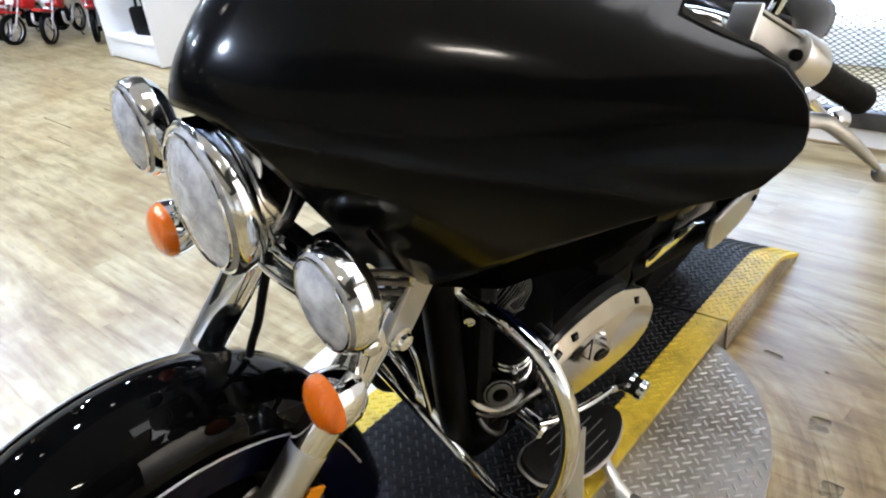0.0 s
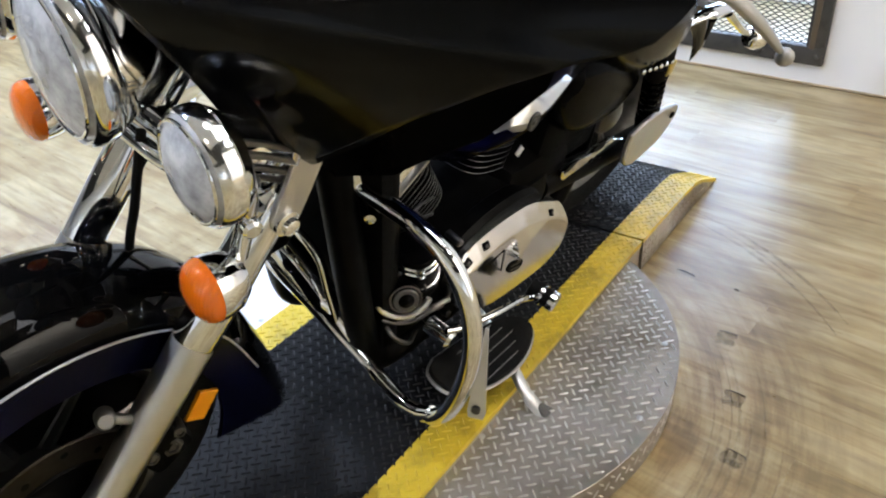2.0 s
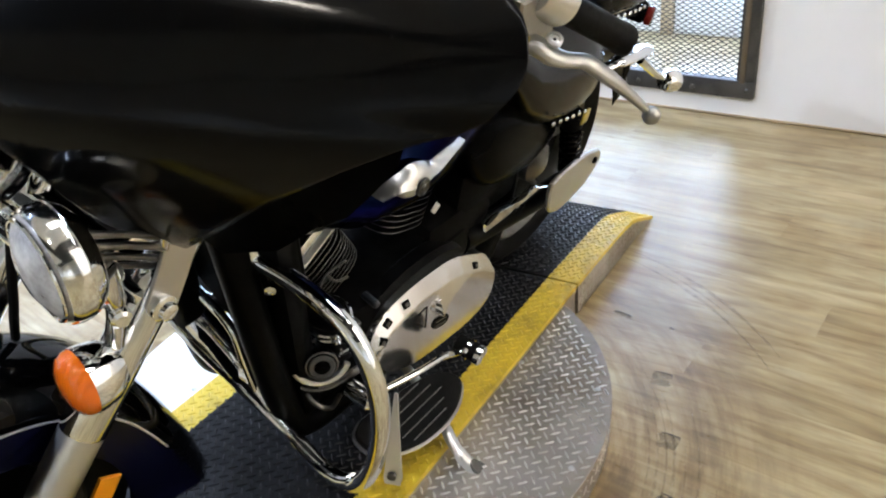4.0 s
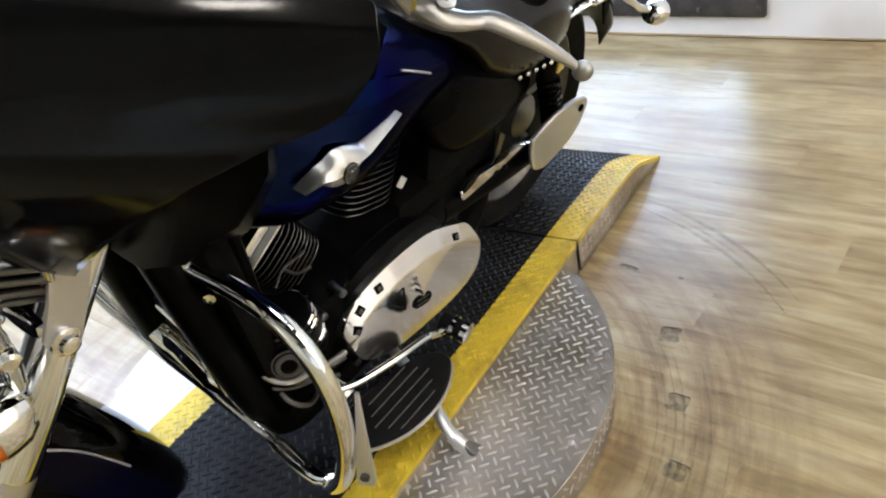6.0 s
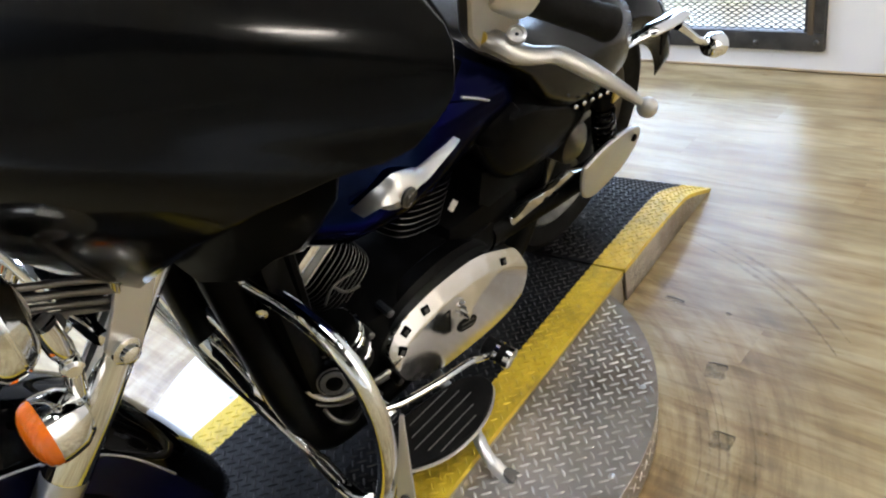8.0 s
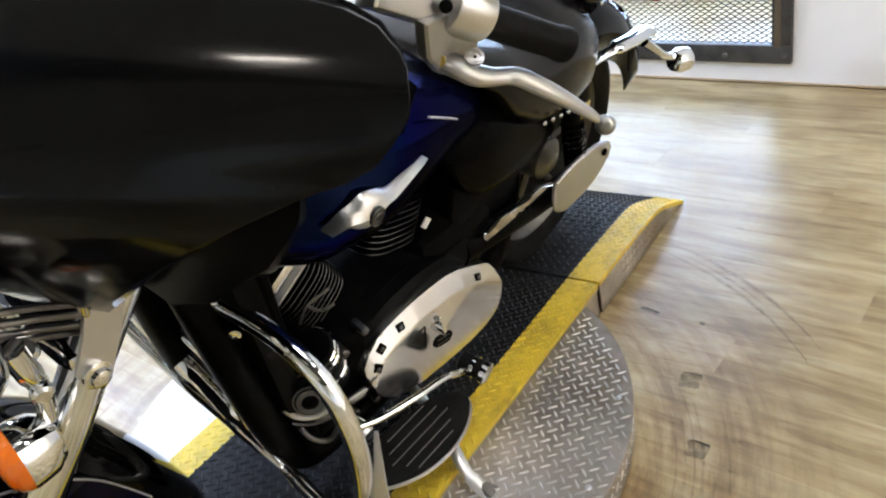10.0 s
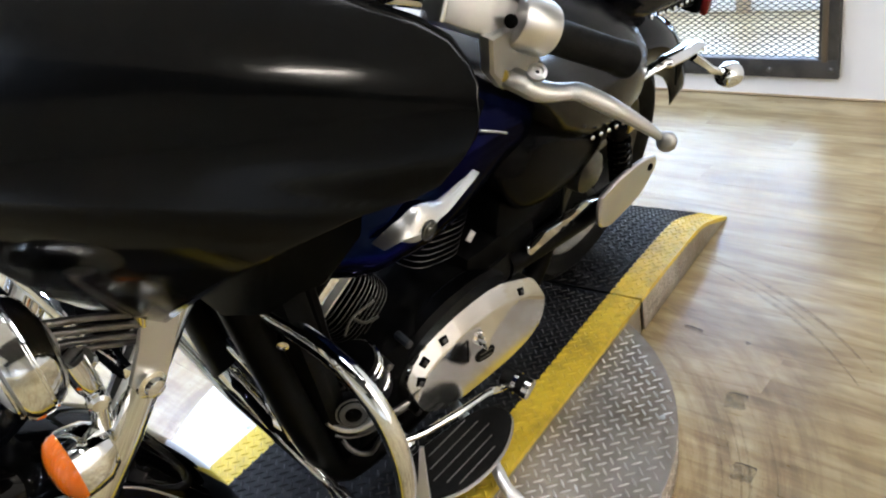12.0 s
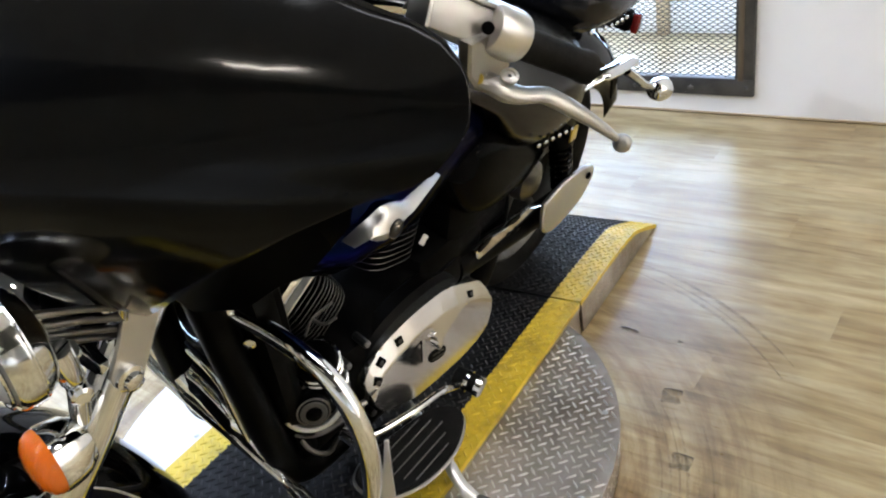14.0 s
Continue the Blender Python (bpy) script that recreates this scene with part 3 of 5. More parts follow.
for a, r in ((24, 0.553), (-1.5, 0.548), (37.5, 0.392), (-40, 0.545), (-35, 0.38)):
    bx, by = r * math.cos(radians(a)), r * math.sin(radians(a))
    part("bolt", lathe([(0.0065, 0), (0.0065, 0.002), (0.003, 0.0035)], (bx, by, DISC_Z), (0, 0, 1), 10), ALU, turntable)

JOINT_Y, END_Y, FRONT_JOINT, FRONT_END = 1.856, 2.462, 0.25, -0.36
YW = 0.086


def ramp_z(y):
    """Height of the strip: flat over the turntable, then a slope at each end that breaks down to the floor."""
    for joint, end in ((JOINT_Y, END_Y), (FRONT_JOINT, FRONT_END)):
        s = (y - joint) / (end - joint)
        if s > 0:
            return float(np.interp(s, (0, 0.24, 0.47, 0.60, 0.68, 0.74, 0.82, 0.95, 1.0), (STRIP_Z, 0.0955, 0.0915, 0.0875, 0.0815, 0.071, 0.052, 0.018, 0.006)))
    return STRIP_Z


def sheet(x0, x1, y0, y1, lift=0.0, thick=0.012, n=40, down=False):
    """A plate over x0..x1 that follows the strip from y0 to y1."""
    rings = []
    for y in np.linspace(y0, y1, n):
        z = ramp_z(y) + lift
        zb = 0.003 if down else z - thick
        rings.append([(x0, y, z), (x1, y, z), (x1, y, zb), (x0, y, zb)])
    return loft(rings)


def strip(y0, y1, label, low):
    st = thing("ramp_plate", pose(0, 0, 0), label, "ramp", "motorcycle ramp plates")
    part("plate", sheet(STRIP_X0 + YW, STRIP_X1 - YW, y0, y1), PLATE_BLACK, st, "black tread plate", 20)
    for x0, x1 in ((STRIP_X0, STRIP_X0 + YW), (STRIP_X1 - YW, STRIP_X1)):
        part("edge_band", sheet(x0, x1, y0, y1, 0.0006), PLATE_YELLOW, st, "yellow painted edge", 20)
    for x in (STRIP_X0 + 0.003, STRIP_X1 - 0.003):
        rings = []
        for y in np.linspace(y0 + 0.002, y1 - 0.002, 40):
            z = ramp_z(y) - 0.001
            rings.append([(x - 0.0025, y, z), (x + 0.0025, y, z), (x + 0.0025, y, max(low, 0.002)), (x - 0.0025, y, max(low, 0.002))])
        part("side_plate", loft(rings), PLATE, st, "bare tread plate side", 20)
    if low < 0.01:
        side = [(a, z, turn) for a, z, turn in lattice(y0 + 0.01, y1 - 0.01, 0.008, STRIP_Z, 0.0182, radians(45)) if z < ramp_z(a) - 0.012]
        tagged(part("side_lug", standing(side, lambda a, z, h: (STRIP_X1 - 0.0004 + h, a, z)), PLATE, st, "", 0), kind="stuff")
    black, yellow = [], []
    for x, y, a in lattice(STRIP_X0 + 0.006, STRIP_X1 - 0.006, y0 + 0.006, y1 - 0.006, 0.0182, radians(45)):
        slope = (ramp_z(y + 0.005) - ramp_z(y - 0.005)) / 0.01
        edge = min(x - STRIP_X0, STRIP_X1 - x) < YW
        (yellow if edge else black).append((x, y, ramp_z(y) + (0.0006 if edge else 0), a, slope))
    tagged(part("lug", lugs(black, 0.0245, 0.0056, 0.0028), LUG_WORN, st, "", 0), kind="stuff")
    tagged(part("lug", lugs(yellow, height=0.0024), PLATE_YELLOW, st, "", 0), kind="stuff")
    return st


strip(FRONT_JOINT + 0.004, JOINT_Y - 0.004, "black tread plate walkway with yellow edges across the turntable", DISC_Z)
strip(JOINT_Y + 0.004, END_Y, "black tread plate ramp with yellow edges down to the floor", 0.002)
strip(FRONT_END, FRONT_JOINT - 0.004, "black tread plate ramp with yellow edges down to the floor", 0.002)
support = thing("ramp_support", pose(0, 0, 0), "steel skirt under the walkway ahead of the turntable", "ramp support")
part("end_skirt", box((STRIP_MID, 1.80, 0.043), (STRIP_X1 - STRIP_X0 - 0.008, 0.10, 0.082)), PLATE, support, smooth=0)
part("skirt", box((STRIP_MID, (FRONT_JOINT + 0.72) / 2, 0.044), (STRIP_X1 - STRIP_X0 - 0.03, 0.72 - FRONT_JOINT, 0.08)), PLATE, support, smooth=0)


# ---- the motorcycle; its own axes: u to its left, y to its rear, w up ----
LEAN, YAW = 18.0, -4.0
BIKE_X, BIKE_Y, BIKE_Z = -0.855, 1.2, 0.097
BIKE = Matrix.Translation((BIKE_X, BIKE_Y, BIKE_Z)) @ Matrix.Rotation(radians(YAW), 4, "Z") @ Matrix.Rotation(radians(LEAN), 4, "Y") @ Matrix.Translation((0, -BIKE_Y, 0))
bike = thing("motorcycle", BIKE, "black and blue cruiser motorcycle with chrome trim on its stand", "motorcycle")
FA, RA, FORK = (-0.01, 0.43, 0.307), (0, 1.97, 0.315), unit((0, -0.588, -0.809))


def mirrored(piece):
    return [(-x, y, z) for x, y, z in piece[0]], [f[::-1] for f in piece[1]]


# fairing
def fairing_low(u):
    u = abs(u)
    if u < 0.122:
        return 0.885 + math.sqrt(0.128 ** 2 - u * u)
    k = [(0.122, 0.924), (0.128, 0.875), (0.134, 0.842), (0.143, 0.822), (0.153, 0.808), (0.17, 0.812), (0.23, 0.875), (0.30, 0.952), (0.36, 1.005), (0.403, 1.036), (0.43, 1.050), (0.446, 1.064), (0.455, 1.084), (0.459, 1.100)]
    return float(np.interp(u, [a for a, _ in k], [b for _, b in k]))


def fairing_high(u):
    k = [(0, 1.36), (0.2, 1.33), (0.27, 1.27), (0.295, 1.2), (0.31, 1.174), (0.35, 1.166), (0.384, 1.161), (0.412, 1.1535), (0.434, 1.142), (0.446, 1.132), (0.454, 1.120), (0.459, 1.105)]
    return float(np.interp(abs(u), [a for a, _ in k], [b for _, b in k]))


def fairing_y(u, w):
    k = [(0.78, 0.735), (0.80, 0.706), (0.825, 0.680), (0.85, 0.658), (0.875, 0.641), (0.90, 0.626), (0.925, 0.612), (0.95, 0.602), (0.975, 0.595), (1.0, 0.592), (1.025, 0.597), (1.05, 0.612), (1.075, 0.633), (1.10, 0.657), (1.14, 0.700), (1.165, 0.735), (1.18, 0.78), (1.2, 0.84), (1.26, 0.88), (1.36, 0.93)]
    ws, ys = [a for a, _ in k], [b for _, b in k]
    base = float(np.mean([np.interp(w + d, ws, ys) for d in np.linspace(-0.03, 0.03, 9)]))
    back = float(np.interp(w, [0.95, 1.05, 1.12], [0.76, 0.72, 0.62])) * 1.08 * ((u * u + 0.0025) ** 0.65 - 0.0204)
    ss, tt = (0, 0.05, 0.10, 0.30, 0.46), (0, -0.02, -0.01, 0.17, 0.25)
    turn = float(np.mean([np.interp(-u + d, ss, tt) for d in np.linspace(-0.035, 0.035, 9)])) - 0.004
    return base + back + turn


def fairing():
    us = sorted({round(s * v, 5) for s in (-1, 1) for v in list(np.linspace(0, 0.119, 14)) + list(np.linspace(0.122, 0.156, 12)) + list(np.linspace(0.165, 0.43, 30)) + list(np.linspace(0.434, 0.459, 14))})
    rings = []
    for u in us:
        lo, hi = fairing_low(u), fairing_high(u)
        rings.append([(u, fairing_y(u, w), w) for w in lo + (hi - lo) * np.linspace(0, 1, 34)])
    return loft(rings, False, False)


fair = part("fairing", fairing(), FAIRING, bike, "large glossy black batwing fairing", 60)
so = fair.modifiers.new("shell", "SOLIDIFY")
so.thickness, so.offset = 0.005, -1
part("inner_fairing", loft([[(u, fairing_y(u, w) + 0.045, w) for w in np.linspace(max(fairing_low(u) + 0.012, 0.86), min(fairing_high(u) - 0.03, 1.13), 12)] for u in np.linspace(-0.44, 0.44, 45)], False, False), STEEL_DARK, bike, "matt black inner fairing")
def underside(y):
    """Outline of the black inner fairing at y: it narrows to the rear."""
    front = [(0.335, 0.966), (0.33, 0.925), (0.30, 0.87), (0.27, 0.82), (0.22, 0.774), (0.153, 0.709), (0.084, 0.665)]
    rear = [(0.284, 0.912), (0.278, 0.867), (0.245, 0.804), (0.212, 0.748), (0.154, 0.697), (0.079, 0.640), (0.04, 0.62)]
    s = (y - 0.90) / 0.05
    side = [(a[0] + s * (b[0] - a[0]) - 0.004, a[1] + s * (b[1] - a[1]) + 0.004) for a, b in zip(front, rear)]
    left = [(x, y, w) for x, w in [(side[0][0] - 0.06, side[0][1] + 0.10), *side]]
    return left + [(-x, y, w) for x, _, w in left[::-1]]


part("fairing_underside", loft([underside(y) for y in (0.855, 0.875, 0.90, 0.925, 0.95, 0.97)]), SIDE_BLACK, bike, "black inner fairing beside the tank")


# lamps in front
def round_lamp(name, c, r, depth, label):
    """A chrome bullet lamp that faces forward."""
    c = np.asarray(c, float)
    turn = 0.13
    fwd = unit((-turn, -1, -0.04))
    if name == "passing_lamp":
        back = [(0.001, -depth), (r * 0.30, -depth * 0.985), (r * 0.56, -depth * 0.93), (r * 0.78, -depth * 0.82), (r * 0.93, -depth * 0.64), (r * 1.02, -depth * 0.42), (r * 1.05, -0.013), (r * 1.03, -0.0115), (r * 1.03, -0.0100), (r * 1.075, -0.009)]
    else:
        back = [(0.001, -depth), (r * 0.28, -depth * 0.97), (r * 0.52, -depth * 0.84), (r * 0.72, -depth * 0.62), (r * 0.86, -depth * 0.40), (r * 0.95, -0.026), (r * 0.955, -0.020), (r * 1.03, -0.018), (r * 1.06, -0.014), (r * 1.07, -0.006)]
    shell = part(name, lathe(back + [(r * 1.085, 0.002), (r * 1.06, 0.009), (r * 1.02, 0.0125), (r * 0.985, 0.011), (r * 0.98, 0.0)], c, fwd, 56, False), SOFT_CHROME, bike, label)
    part("reflector", lathe([(r * 0.98, 0.004), (r * 0.8, -0.02), (r * 0.5, -0.032), (r * 0.18, -0.038), (0.001, -0.039)], c, fwd, 40, False), REFLECTOR, shell)
    part("bulb", lathe([(0.001, -0.012), (r * 0.14, -0.014), (r * 0.16, -0.037)], c, fwd, 16), CHROME, shell)
    part("lens", joined(lathe([(r * 0.98, 0.009), (r * 0.90, 0.016), (r * 0.75, 0.021), (r * 0.45, 0.027), (0.001, 0.030)], c, fwd, 40, False), lathe([(r * 0.98, 0.006), (r * 0.90, 0.013), (r * 0.75, 0.018), (r * 0.45, 0.024), (0.001, 0.027)], c, fwd, 40, False)), FLUTED, shell, "clear domed glass lens")
    part("lens_rim", tube([c + 0.0165 * fwd + r * 0.915 * (math.cos(a) * unit((1, -turn, 0)) + math.sin(a) * vec(0, -0.04, 1)) for a in np.linspace(0, 2 * math.pi, 49)], 0.0022, 8, False), CHROME, shell)
    part("inner_ring", tube([c - 0.008 * fwd + r * 0.72 * (math.cos(a) * unit((1, -turn, 0)) + math.sin(a) * vec(0, -0.04, 1)) for a in np.linspace(0, 2 * math.pi, 41)], 0.003, 8, False), CHROME, shell)
    return shell


round_lamp("headlight", (-0.012, 0.592, 0.905), 0.084, 0.115, "round chrome headlight with clear glass")
round_lamp("passing_lamp", (0.172, 0.612, 0.877), 0.056, 0.036, "round chrome passing lamp")
round_lamp("passing_lamp", (-0.182, 0.612, 0.903), 0.056, 0.036, "round chrome passing lamp")
bar_path = spline([(0.176, 0.665, 0.835), (0.15, 0.675, 0.805), (0.08, 0.66, 0.785), (0, 0.655, 0.78), (-0.08, 0.66, 0.785), (-0.15, 0.675, 0.815), (-0.18, 0.665, 0.85)])
part("light_bar", tube(bar_path, 0.011, 12), CHROME, bike, "chrome bar that carries the lamps")
part("light_bar", tube([p + vec(0, 0.012, 0.022) for p in bar_path[8:-8]], 0.006, 10), CHROME, bike)
for s in (1, -1):
    part("lamp_stem", tube(spline([(s * 0.178, 0.655, 0.845), (s * 0.176, 0.66, 0.81), (s * 0.165, 0.668, 0.765), (s * 0.158, 0.665, 0.715)]), [0.013] * 12 + [0.011] * 13, 12), CHROME, bike)
    part("clamp_bolt", lathe([(0.012, 0), (0.012, 0.008), (0.008, 0.011)], (s * 0.178, 0.664, 0.775), (s * 1, -0.3, 0), 12), CHROME, bike)
    c = vec(0.158, 0.620, 0.688) if s > 0 else vec(-0.205, 0.635, 0.715)
    cup = part("indicator", lathe([(0.012, -0.046), (0.026, -0.042), (0.036, -0.028), (0.039, -0.010), (0.0395, 0.0)], c, (-0.1, -1, 0), 32, True, (1, 1.06)), CHROME, bike, "chrome front indicator with an amber lens")
    part("lens", lathe([(0.0385, 0.0), (0.038, 0.006), (0.034, 0.013), (0.024, 0.019), (0.012, 0.0215), (0.001, 0.022)], c, (-0.1, -1, 0), 32, True, (1, 1.06)), AMBER, cup, "amber ribbed plastic lens")
    part("screw", lathe([(0.003, 0.0), (0.003, 0.003)], c + vec(0, -0.012, -0.031), (0, -1, 0), 8), FIN, cup)

for a, b, r in (((0.160, 0.648, 0.884), (0.168, 0.735, 0.838), 0.0045), ((0.158, 0.648, 0.868), (0.166, 0.735, 0.822), 0.0050), ((0.154, 0.648, 0.850), (0.160, 0.735, 0.802), 0.0045), ((0.150, 0.648, 0.834), (0.150, 0.735, 0.784), 0.0040), ((0.168, 0.735, 0.842), (0.146, 0.737, 0.765), 0.0085)):
    part("lamp_mount", tube([a, tuple((vec(*a) + vec(*b)) / 2 + vec(0.003, 0, 0.004)), b], [r, 0.85 * r, r], 12), BRAKE if r < 0.006 else CHROME, bike)
# forks
for s in (1, -1):
    top = vec(s * 0.12, 0.846, 0.86)
    at = lambda w: top + FORK * ((0.86 - w) / 0.809)
    leg = part("fork_tube", lathe([(0.029, 0), (0.029, 0.30), (0.0295, 0.305), (0.0295, 0.42), (0.0275, 0.425)], at(0.90), FORK, 28), CHROME, bike, "chrome front fork leg")
    part("slider", lathe([(0.0280, 0), (0.0285, 0.01), (0.0275, 0.10), (0.025, 0.25), (0.027, 0.28), (0.027, 0.33), (0.018, 0.345)], at(0.56), FORK, 28), ALU, leg, "polished aluminium fork slider")
    plate = [(0.742, 0.852), (0.783, 0.822), (0.760, 0.766), (0.739, 0.724), (0.722, 0.718), (0.706, 0.736), (0.702, 0.752), (0.723, 0.797)]
    piece = prism([(a - 0.74, b - 0.77) for a, b in plate], 0.006, (0.164, 0.74, 0.77), (0, 1, 0), (0, 0, 1), 0.001)
    if s > 0:
        part("fairing_bracket", piece, ALU, bike, "flat brushed metal fairing bracket")
    if s > 0:
        part("bracket_bolt", joined(lathe([(0.017, 0), (0.017, 0.006), (0.012, 0.009)], (s * 0.169, 0.722, 0.741), (s, 0, 0), 20), lathe([(0.012, 0.009), (0.011, 0.015), (0.006, 0.018)], (s * 0.169, 0.722, 0.741), (s, 0, 0), 20)), CHROME, bike)
part("triple_clamp", joined(box((0, 0.74, 0.725), (0.27, 0.06, 0.035), 0.012), box((0, 0.80, 0.72), (0.10, 0.10, 0.05), 0.015)), CHROME, bike, "chrome lower triple clamp")
part("steering_head", lathe([(0.035, 0), (0.038, 0.02), (0.034, 0.05), (0.034, 0.16), (0.04, 0.2)], (0, 0.915, 0.84), FORK, 20), STEEL_DARK, bike)
part("brake_hose", tube(spline([(0.004, 0.655, 0.80), (0.002, 0.645, 0.74), (-0.004, 0.640, 0.685), (-0.018, 0.640, 0.64), (-0.028, 0.640, 0.600)]), 0.0060, 8), RUBBER, bike)


# wheels
def wheel(name, c, r, half, label, spokes=7):
    tyre = part(name, lathe([(r - 0.085, half * 0.72), (r - 0.07, half * 0.9), (r - 0.04, half), (r - 0.018, half * 0.86), (r - 0.004, half * 0.5), (r, 0), (r - 0.004, -half * 0.5), (r - 0.018, -half * 0.86), (r - 0.04, -half), (r - 0.07, -half * 0.9), (r - 0.085, -half * 0.72)], c, (1, 0, 0), 72, False), RUBBER, bike, label)
    part("rim", lathe([(r - 0.084, half * 0.74), (r - 0.09, half * 0.78), (r - 0.098, half * 0.7), (r - 0.11, half * 0.4), (r - 0.11, -half * 0.4), (r - 0.098, -half * 0.7), (r - 0.09, -half * 0.78), (r - 0.084, -half * 0.74)], c, (1, 0, 0), 72, False), BRAKE, tyre)
    part("hub", lathe([(0.03, -0.07), (0.055, -0.055), (0.06, 0), (0.055, 0.055), (0.03, 0.07)], c, (1, 0, 0), 32), BRAKE, tyre)
    part("web", lathe([(0.05, -0.012), (r - 0.105, -0.006), (r - 0.105, 0.006), (0.05, 0.012)], c, (1, 0, 0), 48), STEEL_DARK, tyre)
    for k in range(spokes):
        a = 2 * math.pi * k / spokes
        d = vec(0, math.cos(a), math.sin(a))
        part("spoke", tube([vec(*c) + d * 0.05, vec(*c) + d * (r - 0.15), vec(*c) + d * (r - 0.105)], [0.02, 0.013, 0.018], 10), BRAKE, tyre)
    return tyre


wheel("front_wheel", FA, 0.305, 0.062, "black front tyre on a cast alloy wheel")
wheel("rear_wheel", RA, 0.315, 0.075, "black rear tyre on a cast alloy wheel")
for s in (1, -1):
    disc = part("brake_disc", lathe([(0.07, -0.0025), (0.14, -0.0025), (0.142, 0), (0.14, 0.0025), (0.07, 0.0025)], (s * 0.075, FA[1], FA[2]), (1, 0, 0), 48), DISC_STEEL, bike, "dull brown-grey steel brake disc")
    part("disc_carrier", lathe([(0.045, 0.0), (0.092, 0.0), (0.095, 0.002), (0.092, 0.005), (0.045, 0.008)], (s * 0.076, FA[1], FA[2]), (s, 0, 0), 36), STEEL_DARK, disc)
    for k in range(14):
        a = 2 * math.pi * k / 14
        part("vent_hole", lathe([(0.0001, 0.0031), (0.0055, 0.0031), (0.0055, 0.0024)], (s * 0.075, FA[1] + (0.112 + 0.013 * (k % 2)) * math.cos(a), FA[2] + (0.112 + 0.013 * (k % 2)) * math.sin(a)), (s, 0, 0), 12), STEEL_DARK, disc)
    part("caliper", box((s * 0.088, 0.575, 0.345), (0.045, 0.075, 0.11), 0.014, Matrix.Rotation(radians(25), 4, "X")), STEEL_DARK, bike, "black brake caliper")
part("axle", rod((-0.13, FA[1], FA[2]), (0.13, FA[1], FA[2]), 0.011), CHROME, bike)
part("axle_nut", lathe([(0.017, 0), (0.017, 0.012), (0.01, 0.016)], (0.142, FA[1] + 0.01, FA[2]), (1, 0, 0), 6), FIN, bike)


def fender(c, r, half, a0, a1, deep, n=40, flare=lambda a: 0.0):
    """A fender hoop: rings across from edge to edge, turned about the axle; angles from the rear, upward."""
    rings = []
    for a in np.linspace(a0, a1, n):
        e, d = r + flare(a), deep + 0.9 * flare(a)
        ca, sa = math.cos(radians(a)), math.sin(radians(a))
        ring = []
        for u, rr in ((-half, e - d), (-half * 1.0, e - d * 0.55), (-half * 0.985, e - 0.066), (-half * 0.9, e - 0.042), (-half * 0.7, e - 0.017), (-half * 0.4, e - 0.0045), (0, e), (half * 0.4, e - 0.0045), (half * 0.7, e - 0.017), (half * 0.9, e - 0.042), (half * 0.985, e - 0.066), (half, e - d * 0.55), (half, e - d)):
            ring.append((c[0] + u, c[1] + rr * ca, c[2] + rr * sa))
        rings.append(ring)
    return loft(rings, False, False)


FEN = (-0.01, 0.45, 0.307)


def tail_r(a):
    """How far the rear of the front fender flares out."""
    return 0.115 * max(0.0, (30 - a) / 52) ** 2.4


ff = part("front_fender", fender(FEN, 0.347, 0.094, -20, 178, 0.108, 64, tail_r), BLACK, bike, "deep glossy black front fender with blue sides", 50)
ff.modifiers.new("shell", "SOLIDIFY").thickness = 0.003

for s in (1, -1):
    stripe, rings = [], []
    for a in np.linspace(-18, 172, 60):
        k = radians(a)
        q = lambda rr, du: (FEN[0] + s * (0.094 + du), FEN[1] + rr * math.cos(k), FEN[2] + rr * math.sin(k))
        top = 0.300 + 0.95 * tail_r(a)
        stripe.append(q(top, 0.0035))
        rings.append([q(top - 0.002, 0.0005), q(top - 0.002, 0.0035), q(0.240 + 0.1 * tail_r(a), 0.0035), q(0.240 + 0.1 * tail_r(a), 0.0005)])
    part("pinstripe", tube(stripe[8:], 0.0018, 6), PIN, ff)
    part("side_panel", loft(rings), BLUEBLACK, ff, "midnight blue painted fender side")
part("reflector", prism([(-0.019, -0.027), (0.019, -0.027), (0.019, 0.027), (-0.019, 0.027)], 0.006, (0.098, 0.645, 0.377), (0, 0.8, -0.6), (0, 0.5, 0.86), 0.001), ORANGE, ff, "orange side reflector")
part("fender_bolt", joined(lathe([(0.011, -0.012), (0.0125, -0.009), (0.0125, 0.009), (0.009, 0.014)], (0.108, 0.503, 0.499), unit((0.75, -0.3, 0.5)), 14), rod((0.108, 0.503, 0.499), (0.112, 0.532, 0.470), 0.007)), CAST, ff, "dull metal clevis on the fender side")
for spot, size, sides in (((0.108, 0.587, 0.341), 0.0165, 6), ((0.108, 0.555, 0.345), 0.011, 12), ((0.108, 0.601, 0.365), 0.010, 12)):
    part("caliper_bolt", lathe([(size, -0.02), (size, 0.003), (size * 0.82, 0.006), (size * 0.6, 0.0062), (size * 0.5, 0.0035)], spot, (1, -0.35, 0.3), sides), BRAKE, bike)

rf = part("rear_fender", fender(RA, 0.415, 0.118, 24, 128, 0.14, 40), BLACK, bike, "glossy black rear fender", 50)
rf.modifiers.new("shell", "SOLIDIFY").thickness = 0.003


